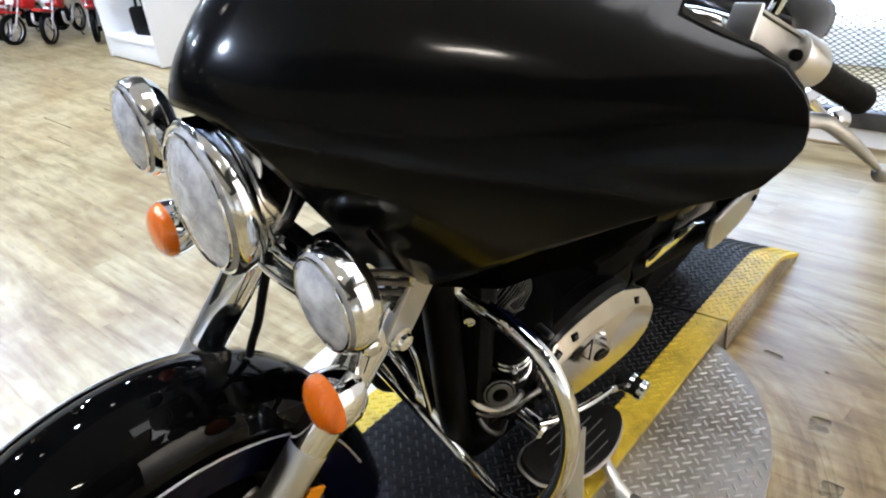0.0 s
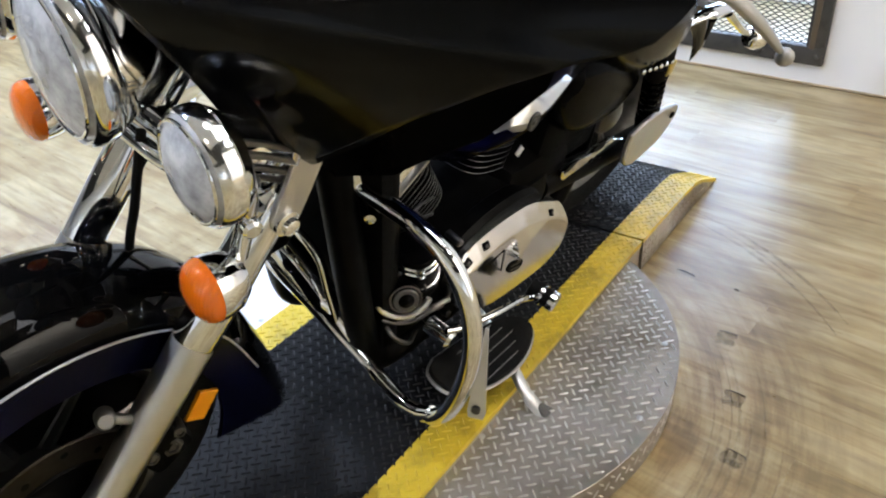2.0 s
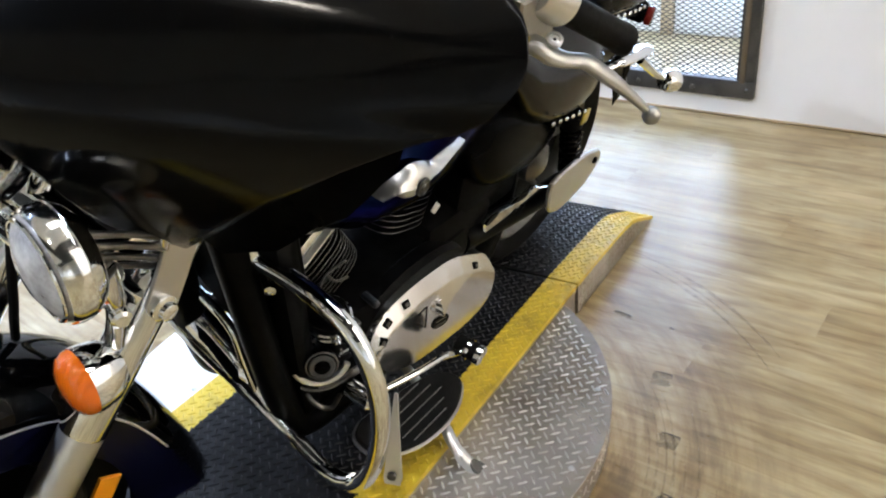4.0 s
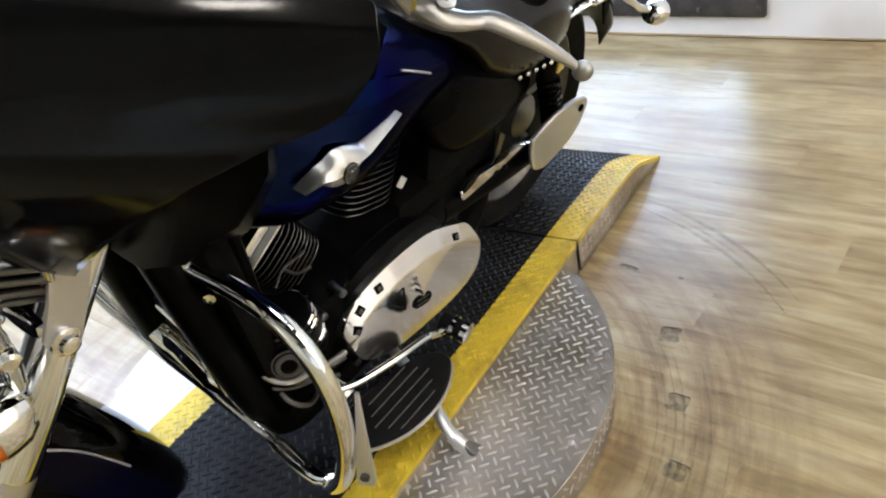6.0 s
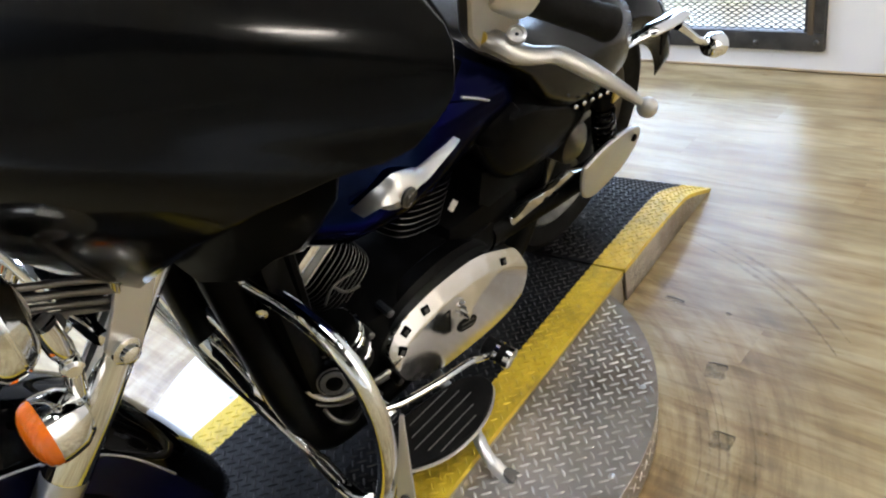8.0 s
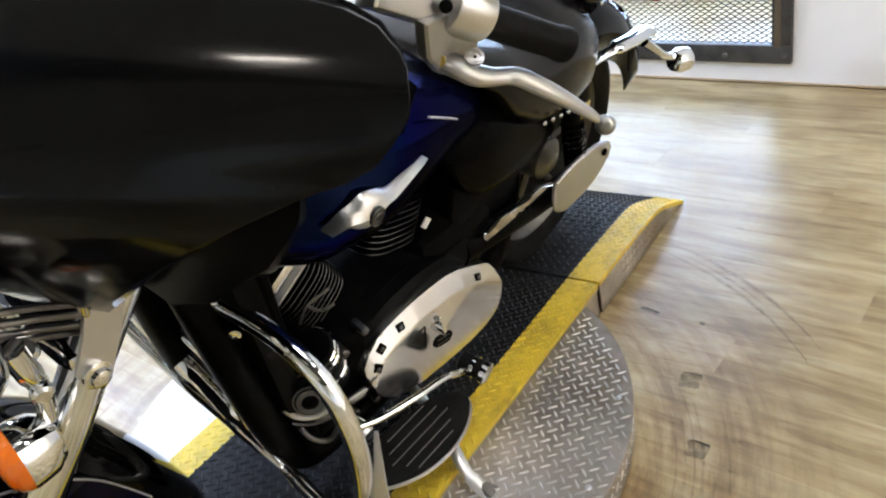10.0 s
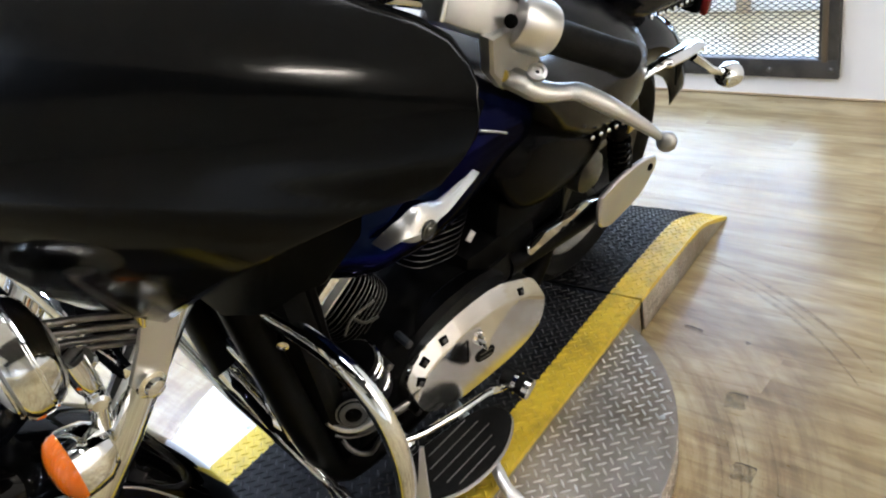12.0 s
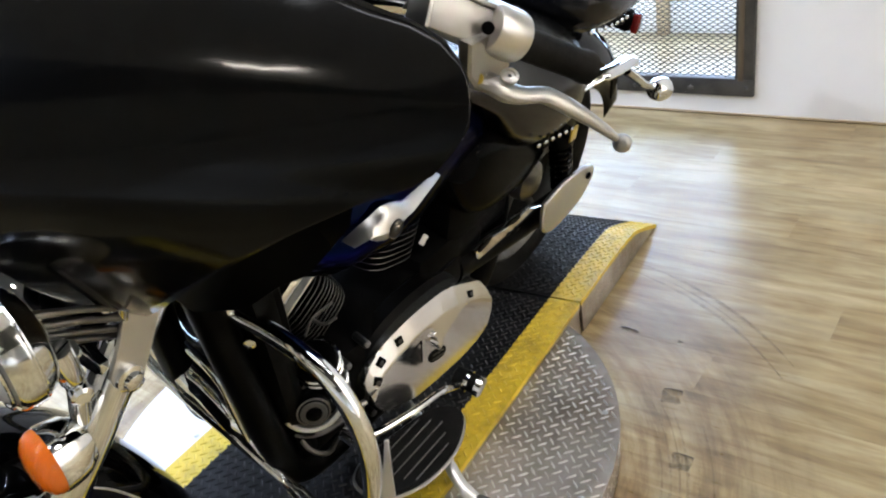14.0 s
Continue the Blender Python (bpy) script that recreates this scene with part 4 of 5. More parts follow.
# tank
def tank():
    rings = []
    for y, hw, top, bot in ((0.885, 0.06, 0.86, 0.765), (0.905, 0.125, 0.89, 0.715), (0.94, 0.17, 0.91, 0.68), (0.98, 0.19, 0.925, 0.665), (1.04, 0.232, 0.94, 0.645), (1.12, 0.243, 0.94, 0.635), (1.20, 0.232, 0.92, 0.632), (1.28, 0.212, 0.885, 0.64), (1.36, 0.188, 0.85, 0.645), (1.43, 0.172, 0.815, 0.65), (1.48, 0.158, 0.782, 0.655), (1.53, 0.130, 0.752, 0.662), (1.57, 0.07, 0.73, 0.68)):
        ring = []
        mid = bot + (top - bot) * 0.48
        for a in np.linspace(0, 2 * math.pi, 40, endpoint=False):
            ca, sa = math.cos(a), math.sin(a)
            h = (top - mid) if sa > 0 else (mid - bot)
            ring.append((hw * math.copysign(abs(ca) ** 0.8, ca), y, mid + h * math.copysign(abs(sa) ** 0.85, sa)))
        rings.append(ring)
    return loft(rings)


fuel = part("tank", tank(), BLUE, bike, "dark blue metallic fuel tank with silver pinstripe", 60)
part("pinstripe", tube(spline([(0.2145, 1.25, 0.838), (0.196, 1.32, 0.796), (0.1745, 1.39, 0.752), (0.150, 1.45, 0.716), (0.126, 1.49, 0.692)]), 0.0022, 6), PIN, fuel)


def wing_badge():
    """A long swept wing, broad at its middle and thin towards both tips."""
    keys = [(1.019, 0.783, 0.0006, 0.240), (1.030, 0.789, 0.010, 0.2470), (1.042, 0.7935, 0.019, 0.2525), (1.056, 0.792, 0.032, 0.2565), (1.071, 0.791, 0.046, 0.2595), (1.084, 0.791, 0.044, 0.2605), (1.097, 0.793, 0.034, 0.2600), (1.110, 0.793, 0.024, 0.2580), (1.125, 0.790, 0.018, 0.2550), (1.150, 0.790, 0.0145, 0.2495), (1.177, 0.790, 0.0115, 0.243), (1.205, 0.790, 0.0065, 0.2365), (1.224, 0.791, 0.0006, 0.2315)]
    rings = []
    for y, w, hh, u in spline(keys, 4):
        hh = max(0.62 * hh, 0.0004)
        rings.append([(u + 0.004 - 0.018 * c * c + 0.001 * math.cos(9 * c), y, w + hh * c) for c in np.linspace(-1, 1, 9)] + [(u - 0.017, y, w + hh), (u - 0.017, y, w - hh)])
    return loft(rings)


badge = part("badge", wing_badge(), ALU, bike, "chrome winged tank badge")
part("roundel", lathe([(0.0145, 0), (0.0145, 0.003), (0.012, 0.0045), (0.0115, 0.003), (0.006, 0.003), (0.004, 0.005)], (0.2625, 1.082, 0.788), (1, 0.03, 0), 24), FIN, badge)

# engine
def cylinder_block(c, axis, size, count, head):
    """An air-cooled barrel: rounded-square fins stacked along the axis, with bright machined edges."""
    c, axis = np.asarray(c, float), unit(axis)
    side, along = vec(1, 0, 0), unit(np.cross(axis, (1, 0, 0)))
    core = part("cylinder", lathe([(size * 0.66, -0.085), (size * 0.66, 0.10)], c, axis, 28), STEEL_DARK, bike, "black air-cooled cylinder with bright fin edges")

    def ring(h, r, n=44):
        out = []
        for a in np.linspace(0, 2 * math.pi, n, endpoint=False):
            ca, sa = math.cos(a), math.sin(a)
            out.append(c + h * axis + r * (math.copysign(abs(ca) ** 0.55, ca) * side + math.copysign(abs(sa) ** 0.55, sa) * along))
        return out

    for k in range(count):
        h = -0.075 + 0.0128 * k
        r = size * (1.0 if k < count - 4 else 1.0 - 0.035 * (k - count + 4))
        part("fin", loft([ring(h - 0.0016, size * 0.6), ring(h - 0.0012, r), ring(h + 0.0012, r), ring(h + 0.0016, size * 0.6)]), STEEL_DARK, core)
        loop = ring(h, r)
        part("fin_edge", tube(loop + loop[:1], 0.0009, 5, False), FIN, core)
    rot = Matrix((tuple(side), tuple(along), tuple(axis))).transposed().to_4x4()
    part("head_cover", box(c + axis * head, (size * 1.85, size * 1.5, 0.034), 0.014, rot), CHROME, core, "chrome rocker cover")
    part("rocker_lip", box(c + axis * (head - 0.021), (size * 1.98, size * 1.65, 0.007), 0.003, rot), ALU, core)
    return core


cylinder_block((0.012, 1.118, 0.497), (0, -0.56, 0.83), 0.069, 11, 0.082)
cylinder_block((0.012, 1.352, 0.540), (0, 0.28, 0.96), 0.081, 13, 0.112)
for run in ([(0.104, 1.069, 0.485), (0.088, 1.104, 0.490), (0.088, 1.155, 0.492)], [(0.088, 1.104, 0.490), (0.088, 1.132, 0.457), (0.088, 1.165, 0.446)]):
    part("plug_lead", tube(spline(run), 0.0026, 8), FIN, bike, "grey sleeved cable beside the cylinder")
part("crankcase", box((0, 1.30, 0.32), (0.30, 0.46, 0.20), 0.05), STEEL_DARK, bike, "black engine crankcase")
part("gearbox", box((0, 1.50, 0.36), (0.26, 0.26, 0.20), 0.05), STEEL_DARK, bike, "black gearbox housing")
part("sump", box((0, 1.24, 0.20), (0.24, 0.40, 0.10), 0.03), STEEL_DARK, bike, "black oil sump")
part("engine_cover", prism([(0.17 * math.cos(a), 0.08 * math.sin(a)) for a in np.linspace(0, 2 * math.pi, 40, endpoint=False)], 0.05, (0.100, 1.32, 0.345), (0, 1, 0), (0, 0, 1), 0.012), STEEL_DARK, bike)


def oval():
    """Outline of the primary cover: a long egg, deeper at the rear."""
    keys = [(1.155, 0.294), (1.151, 0.33), (1.165, 0.355), (1.195, 0.375), (1.233, 0.386), (1.297, 0.392), (1.383, 0.387), (1.439, 0.373), (1.513, 0.342), (1.550, 0.318), (1.564, 0.275), (1.553, 0.230), (1.518, 0.205), (1.456, 0.198), (1.384, 0.202), (1.30, 0.212), (1.22, 0.234), (1.175, 0.262)]
    return [(p[0] - 1.355, p[1] - 0.30) for p in spline([(*k, 0) for k in keys + keys[:1]], 8)][:-1]


def face_u(w):
    """Depth of the cover's flat face, which leans back a little."""
    return 0.1925 - 0.17 * (w - 0.30)


TOP_LINE = [(1.10, 0.318), (1.151, 0.335), (1.165, 0.357), (1.195, 0.376), (1.233, 0.387), (1.297, 0.392), (1.383, 0.387), (1.439, 0.373), (1.513, 0.342), (1.555, 0.315), (1.60, 0.28)]


def cover_u(y, w):
    """Face of the cover: a broad bevel along the top, with one tooth that steps down into the flat face."""
    depth = (float(np.interp(y, [p for p, _ in TOP_LINE], [q for _, q in TOP_LINE])) - w) * 0.92
    band, face = 0.031, face_u(w) - 0.002
    if depth < band:
        return face - 0.62 * (band - depth)
    low = float(np.interp(y, (1.3375, 1.3376, 1.36, 1.475), (0.0, 0.050, 0.036, 0.0)))
    if depth < band + low:
        return face + 0.42 * (depth - band)
    return face


def cover_mesh():
    rings = [[(u, 1.355 + p, 0.30 + q) for p, q in oval()] for u in (0.140, 0.158)]
    for k in (0.992, 0.975, *np.linspace(0.95, 0.02, 44)):
        rings.append([(min(cover_u(1.355 + k * p, 0.30 + k * q - (1 - k) * 0.01), 0.160 + 0.5 * (1 - k) ** 0.5), 1.355 + k * p, 0.30 + k * q - (1 - k) * 0.01) for p, q in oval()])
    return loft(rings)


COVER_CHROME = worn(material("satin_cover_chrome", (0.80, 0.79, 0.78), 0.16, 1.0), (0.76, 0.75, 0.74), (0.82, 0.81, 0.80), 14, (0.12, 0.16))
cover = part("primary_cover", cover_mesh(), COVER_CHROME, bike, "polished chrome oval engine side cover", 20)
for y, w, turn in ((1.251, 0.371, -4), (1.489, 0.330, -26), (1.196, 0.360, 32), (1.174, 0.334, 62)):
    tilt = Matrix.Rotation(radians(turn), 4, "X") @ Matrix.Rotation(radians(-32), 4, "Y")
    u = cover_u(y, w)
    part("cover_bolt", box((u - 0.002, y, w), (0.008, 0.019, 0.016), 0.002, tilt), STEEL_DARK, cover)
    part("bolt_face", box((u - 0.001, y, w), (0.009, 0.010, 0.008), 0.002, tilt), BRAKE, cover)
tri = [(1.305, 0.339), (1.256, 0.332), (1.301, 0.289)]
for (y0, w0), (y1, w1) in zip(tri, tri[1:] + tri[:1]):
    part("emblem", rod((face_u(w0) - 0.0016, y0, w0), (face_u(w1) - 0.0016, y1, w1), 0.0014, 8), STEEL_DARK, cover, "dark triangular emblem")
part("emblem", prism([(0.030 * math.copysign(abs(math.cos(a)) ** 0.6, math.cos(a)), 0.0135 * math.sin(a)) for a in np.linspace(0, 2 * math.pi, 24, endpoint=False)], 0.003, (face_u(0.272) - 0.0024, 1.352, 0.272), unit((0.03, 0.96, -0.26)), unit((-0.17, 0.26, 0.96)), 0.001), STEEL_DARK, cover, "dark pill-shaped emblem")
for k in (-0.005, 0.005):
    part("emblem_bar", box((face_u(0.272 + k) + 0.0004, 1.352 + 0.27 * k, 0.272 + k), (0.0016, 0.040, 0.0030), 0.0005, Matrix.Rotation(radians(-15), 4, "X")), BRAKE, cover)
FILTER, FILTER_AX = vec(0.128, 1.105, 0.340), unit((0.08, -0.36, 0.93))
part("oil_filter", lathe([(0.034, 0), (0.037, 0.006), (0.037, 0.125), (0.034, 0.138), (0.02, 0.143)], FILTER, FILTER_AX, 30), STEEL_DARK, bike, "black cylinder with chrome bands beside the engine")
for h in (0.036, 0.092, 0.112):
    part("filter_band", lathe([(0.0375, h), (0.0405, h + 0.002), (0.0405, h + 0.013), (0.0375, h + 0.015)], FILTER, FILTER_AX, 30, False), CHROME, bike)
HORN, HORN_AX = vec(0.155, 1.030, 0.375), unit((0.75, -0.6, 0.25))
horn_side = unit(np.cross(HORN_AX, (0, 0, 1)))
horn_up = np.cross(horn_side, HORN_AX)
part("horn", lathe([(0.014, -0.03), (0.024, -0.022), (0.029, 0.0), (0.029, 0.008), (0.022, 0.013), (0.018, 0.012), (0.008, 0.018)], HORN, HORN_AX, 28), STEEL_DARK, bike, "round black horn with chrome rim")
part("horn_face", lathe([(0.0001, 0.0145), (0.021, 0.0140), (0.0235, 0.012)], HORN, HORN_AX, 28), HORN_GREY, bike, "grey horn face")
part("horn_rim", tube([HORN + 0.009 * HORN_AX + 0.0275 * (math.cos(a) * horn_side + math.sin(a) * horn_up) for a in np.linspace(0, 2 * math.pi, 37)], 0.0017, 8, False), BRAKE, bike)
for k, (r, turn0, turn1) in enumerate(((0.050, 195, 330), (0.066, 205, 300), (0.040, 60, 170))):
    part("bent_pipe", tube([HORN - 0.012 * HORN_AX + r * (math.cos(radians(a)) * horn_side + math.sin(radians(a)) * horn_up) for a in np.linspace(turn0, turn1, 14)], (0.0062, 0.0028, 0.0024)[k], 9), (ALU, BRAKE, BRAKE)[k], bike)
part("intake_elbow", tube(spline([(0.10, 1.03, 0.30), (0.15, 1.02, 0.275), (0.17, 1.05, 0.245), (0.15, 1.10, 0.22)]), 0.0046, 12), BRAKE, bike, "thin bent metal oil pipe")
for p, q, r in (((0.06, 1.0, 0.50), (0.11, 1.06, 0.40), 0.004), ((0.09, 0.99, 0.30), (0.13, 1.10, 0.23), 0.005), ((0.10, 1.02, 0.25), (0.16, 1.16, 0.26), 0.005), ((0.14, 1.05, 0.30), (0.18, 1.14, 0.31), 0.006)):
    part("engine_pipe", tube([p, tuple((vec(*p) + vec(*q)) / 2 + vec(0.012, -0.012, 0.006)), q], r, 10), BRAKE if r > 0.0045 else RUBBER, bike)
for y, w in ((1.10, 0.27), (1.14, 0.22), (1.20, 0.20), (1.06, 0.42), (1.12, 0.405), (1.17, 0.42)):
    part("case_bolt", lathe([(0.008, -0.03), (0.008, 0.005), (0.005, 0.008)], (0.152, y, w), (1, -0.2, 0.1), 8), FIN, bike)

# frame
for s in (1, -1):
    part("downtube", tube(spline([(s * 0.05, 0.90, 0.74), (s * 0.075, 0.915, 0.62), (s * 0.095, 0.945, 0.45), (s * 0.108, 0.985, 0.28), (s * 0.11, 1.03, 0.17), (s * 0.11, 1.12, 0.135), (s * 0.105, 1.35, 0.135), (s * 0.10, 1.62, 0.17), (s * 0.09, 1.72, 0.30), (s * 0.085, 1.70, 0.50), (s * 0.07, 1.60, 0.66)]), 0.029, 16), STEEL_DARK, bike, "black steel frame tube")
cover_rot = Matrix.Rotation(radians(11), 4, "X")
part("frame_cover", box((0.085, 1.000, 0.45), (0.11, 0.05, 0.50), 0.02, cover_rot), STEEL_DARK, bike, "black cover between the frame downtubes")
front_out = [(0.12, 0.20), (0.06, 0.24), (-0.06, 0.345), (-0.20, 0.42), (-0.20, 0.50), (-0.15, 0.70), (0.06, 0.72), (0.12, 0.50)]
part("front_panel", prism(front_out, 0.02, (0, 1.035, 0), (1, 0, 0), (0, 0, 1), 0.005), STEEL_DARK, bike, "black panel ahead of the engine")
part("backbone", tube([(0, 0.90, 0.80), (0, 1.1, 0.74), (0, 1.5, 0.66)], 0.03, 12), BLACK, bike)
half = spline([(0.072, 0.945, 0.70), (0.085, 0.935, 0.655), (0.10, 0.937, 0.634), (0.15, 0.945, 0.628), (0.205, 0.947, 0.625), (0.262, 0.947, 0.610), (0.308, 0.947, 0.568), (0.338, 0.947, 0.505), (0.350, 0.947, 0.42), (0.343, 0.947, 0.335), (0.325, 0.947, 0.283), (0.298, 0.947, 0.262), (0.25, 0.947, 0.262), (0.159, 0.946, 0.278), (0.04, 0.945, 0.288), (0.0, 0.945, 0.289)])
guard = part("engine_guard", tube(half[:86], 0.0155, 18), CHROME, bike, "bent chrome tube engine guard")
part("engine_guard", mirrored(tube(half[:74], 0.0155, 18)), CHROME, bike, "bent chrome tube engine guard")
part("lower_bar", tube(spline([(0.312, 0.947, 0.272), (0.285, 0.949, 0.248), (0.24, 0.958, 0.226), (0.168, 0.965, 0.230), (0.114, 0.964, 0.246), (0.03, 0.955, 0.280), (-0.06, 0.945, 0.316), (-0.14, 0.942, 0.344), (-0.22, 0.940, 0.37)]), [0.0150] * 24 + [0.0125] * 16 + [0.0115] * 25, 14), CHROME, guard)
part("header_pipe", tube(spline([(-0.22, 0.975, 0.396), (-0.12, 0.973, 0.358), (-0.05, 0.973, 0.331), (0.03, 0.975, 0.294), (0.10, 0.98, 0.256)]), [0.031] * 16 + [0.029] * 9 + [0.024] * 8, 20), CHROME, guard, "chrome exhaust header beside the frame")
part("header_pipe", tube(spline([(-0.13, 0.962, 0.445), (-0.061, 0.962, 0.428), (-0.016, 0.962, 0.415), (0.014, 0.962, 0.393), (0.039, 0.962, 0.339), (0.078, 0.963, 0.264)]), [0.0085] * 24 + [0.0080] * 9 + [0.0072] * 8, 14), CHROME, guard, "slim chrome pipe beside the frame")
part("guard_mount", rod((0.085, 0.93, 0.655), (0.03, 0.93, 0.65), 0.014), CHROME, guard)
part("mount_bolt", lathe([(0.009, -0.03), (0.009, 0.010), (0.005, 0.011), (0.004, 0.009)], (0.124, 0.936, 0.598), (0.7, -0.7, 0), 12), CHROME, guard)
part("peg_mount", prism([(-0.012, -0.022), (0.012, -0.022), (0.015, -0.01), (0.007, 0.07), (0.001, 0.138), (-0.004, 0.138), (-0.009, 0.07), (-0.015, -0.01)], 0.006, (0.379, 0.957, 0.362), unit((0.9, 0.4, 0.17)), unit((-0.29, 0.25, 0.92)), 0.001), ALU, guard, "pale metal highway peg arm")
part("peg_bolt", lathe([(0.0075, 0), (0.0075, 0.006), (0.004, 0.008)], (0.381, 0.951, 0.360), (0.4, -0.9, 0.1), 14), FIN, guard)

# left controls at the foot
board_keys = [(0.205, 1.10), (0.215, 1.20), (0.232, 1.28), (0.258, 1.318), (0.285, 1.322), (0.306, 1.30), (0.324, 1.255), (0.330, 1.20), (0.322, 1.14), (0.300, 1.09), (0.278, 1.065), (0.245, 1.060), (0.218, 1.07)]
board_out = [tuple(p[:2]) for p in spline([(*k, 0) for k in board_keys + board_keys[:1]], 4)][:-1]
board = part("floorboard", prism(board_out, 0.016, (0, 0, 0.178), (1, 0, 0), (0, 1, 0), 0.004), RUBBER, bike, "black rubber footboard with bright grooves")
part("board_rim", tube([(x, y, 0.181) for x, y in board_out + board_out[:1]], 0.005, 6, False), ALU, board)
for x in (0.232, 0.252, 0.272, 0.292, 0.311):
    part("groove", box((x, 1.19 - (x - 0.27) * 0.1, 0.1945), (0.0016, 0.17 - abs(x - 0.27) * 1.6, 0.0024), 0.0006), GROOVE, board)
part("floorboard", mirrored(prism(board_out, 0.016, (0, 0, 0.178), (1, 0, 0), (0, 1, 0), 0.004)), RUBBER, bike)
lever = part("shift_lever", tube(spline([(0.235, 1.06, 0.33), (0.25, 1.10, 0.325), (0.268, 1.17, 0.325), (0.272, 1.25, 0.305), (0.272, 1.30, 0.275), (0.272, 1.325, 0.262)]), 0.0065, 10), CHROME, bike, "chrome heel-toe shift lever")
part("peg_rubber", lathe([(0.015, -0.016), (0.020, -0.013), (0.020, 0.012), (0.0225, 0.013), (0.0225, 0.017), (0.020, 0.018), (0.020, 0.042), (0.015, 0.046)], (0.262, 1.345, 0.255), (1, 0.1, -0.05), 20), RUBBER, lever)
part("peg_band", joined(lathe([(0.0230, 0.011), (0.0230, 0.019)], (0.262, 1.345, 0.255), (1, 0.1, -0.05), 20), lathe([(0.0225, 0.034), (0.0225, 0.046), (0.016, 0.050)], (0.262, 1.345, 0.255), (1, 0.1, -0.05), 20)), CHROME, lever)
part("lever_pivot", lathe([(0.018, 0), (0.018, 0.05), (0.012, 0.056)], (0.19, 1.075, 0.30), (1, 0, 0), 18), CHROME, lever)
stand = part("side_stand", tube(spline([(0.14, 1.30, 0.16), (0.22, 1.275, 0.155), (0.300, 1.245, 0.146), (0.355, 1.218, 0.136), (0.395, 1.212, 0.122), (0.430, 1.222, 0.104)]), [0.012] * 20 + [0.013] * 8 + [0.015] * 6 + [0.015] * 4 + [0.012] * 3, 12, True, 0.6), ALU, bike, "bare metal side stand resting on the turntable")

part("foot", prism([(0.034 * math.cos(a), 0.016 * math.sin(a)) for a in np.linspace(0, 2 * math.pi, 20, endpoint=False)], 0.01, (0.425, 1.222, 0.108), unit((0.8, 0.25, -0.35)), unit((-0.3, 0.95, 0)), 0.003), BRAKE, stand)
# side cover, seat, rear
side_out = [(-0.23, 0.09), (-0.20, 0.122), (-0.10, 0.12), (0.02, 0.07), (0.14, 0.01), (0.21, -0.04), (0.20, -0.075), (0.10, -0.10), (0.0, -0.09), (-0.12, -0.06), (-0.18, 0.0)]
side_out = [tuple(p[:2]) for p in spline([(*k, 0) for k in side_out + side_out[:1]], 4)][:-1]
part("side_cover", loft([[(u - 0.06 * k * p, 1.62 + k * p, 0.575 + k * q) for p, q in side_out] for u, k in ((0.09, 1.0), (0.125, 1.0), (0.142, 0.95), (0.155, 0.84), (0.164, 0.66), (0.169, 0.42), (0.170, 0.1))]), SIDE_BLACK, bike, "glossy black side cover")
part("battery_box", box((0, 1.60, 0.48), (0.24, 0.26, 0.22), 0.03), STEEL_DARK, bike)


def cushion(rows, p=2.6):
    """A padded body from (y, half width, bottom, top) rows."""
    rings = []
    for y, hw, bot, top in rows:
        ring = []
        mid = bot + (top - bot) * 0.42
        for a in np.linspace(0, 2 * math.pi, 44, endpoint=False):
            ca, sa = math.cos(a), math.sin(a)
            h = top - mid if sa > 0 else mid - bot
            ring.append((hw * math.copysign(abs(ca) ** (2 / p), ca), y, mid + h * math.copysign(abs(sa) ** (2 / p), sa)))
        rings.append(ring)
    return loft(rings)


seat = part("seat", cushion([(1.34, 0.03, 0.80, 0.825), (1.37, 0.08, 0.785, 0.835), (1.42, 0.124, 0.778, 0.836), (1.47, 0.150, 0.752, 0.832), (1.52, 0.172, 0.712, 0.828), (1.57, 0.188, 0.645, 0.812), (1.65, 0.198, 0.588, 0.805), (1.72, 0.202, 0.568, 0.82), (1.78, 0.200, 0.560, 0.828), (1.84, 0.192, 0.570, 0.812), (1.89, 0.168, 0.61, 0.77), (1.92, 0.11, 0.65, 0.72)]), LEATHER, bike, "wide black leather rider seat with studs", 70)
for k in range(6):
    y = 1.635 + 0.034 * k
    part("stud", ball((0.200 - 0.001 * k, y, 0.640 - 0.0075 * k), 0.0055, 10), CHROME, seat)
roll = [(0.126 * math.sin(a), 1.862 + 0.035 * (1 - math.cos(a)), 0.835 - 0.010 * (1 - math.cos(a))) for a in np.linspace(-1.4, 1.4, 25)]
pil = part("pillion", cushion([(1.84, 0.06, 0.79, 0.85), (1.855, 0.12, 0.770, 0.872), (1.90, 0.152, 0.752, 0.888), (1.97, 0.162, 0.748, 0.895), (2.05, 0.164, 0.745, 0.888), (2.13, 0.158, 0.745, 0.87), (2.20, 0.13, 0.75, 0.84), (2.24, 0.07, 0.76, 0.81)], 3.0), LEATHER, bike, "black leather passenger pad with studs", 70)
part("front_roll", tube(roll, [0.02] + [0.040] * 23 + [0.02], 18, True, 0.95), LEATHER, pil, "rolled leather front edge")
for k in range(7):
    y = 1.878 + 0.033 * k
    part("stud", ball((0.160 + 0.004 * math.sin(0.6 * k), y, 0.787 - 0.004 * k), 0.0055, 10), CHROME, pil)
part("shock", lathe([(0.012, 0), (0.024, 0.01), (0.024, 0.03), (0.014, 0.035), (0.014, 0.19), (0.026, 0.2), (0.026, 0.235), (0.012, 0.24)], (0.172, 1.90, 0.36), unit((-0.03, -0.35, 0.93)), 20), STEEL_DARK, bike, "black coil rear shock")
hel = []
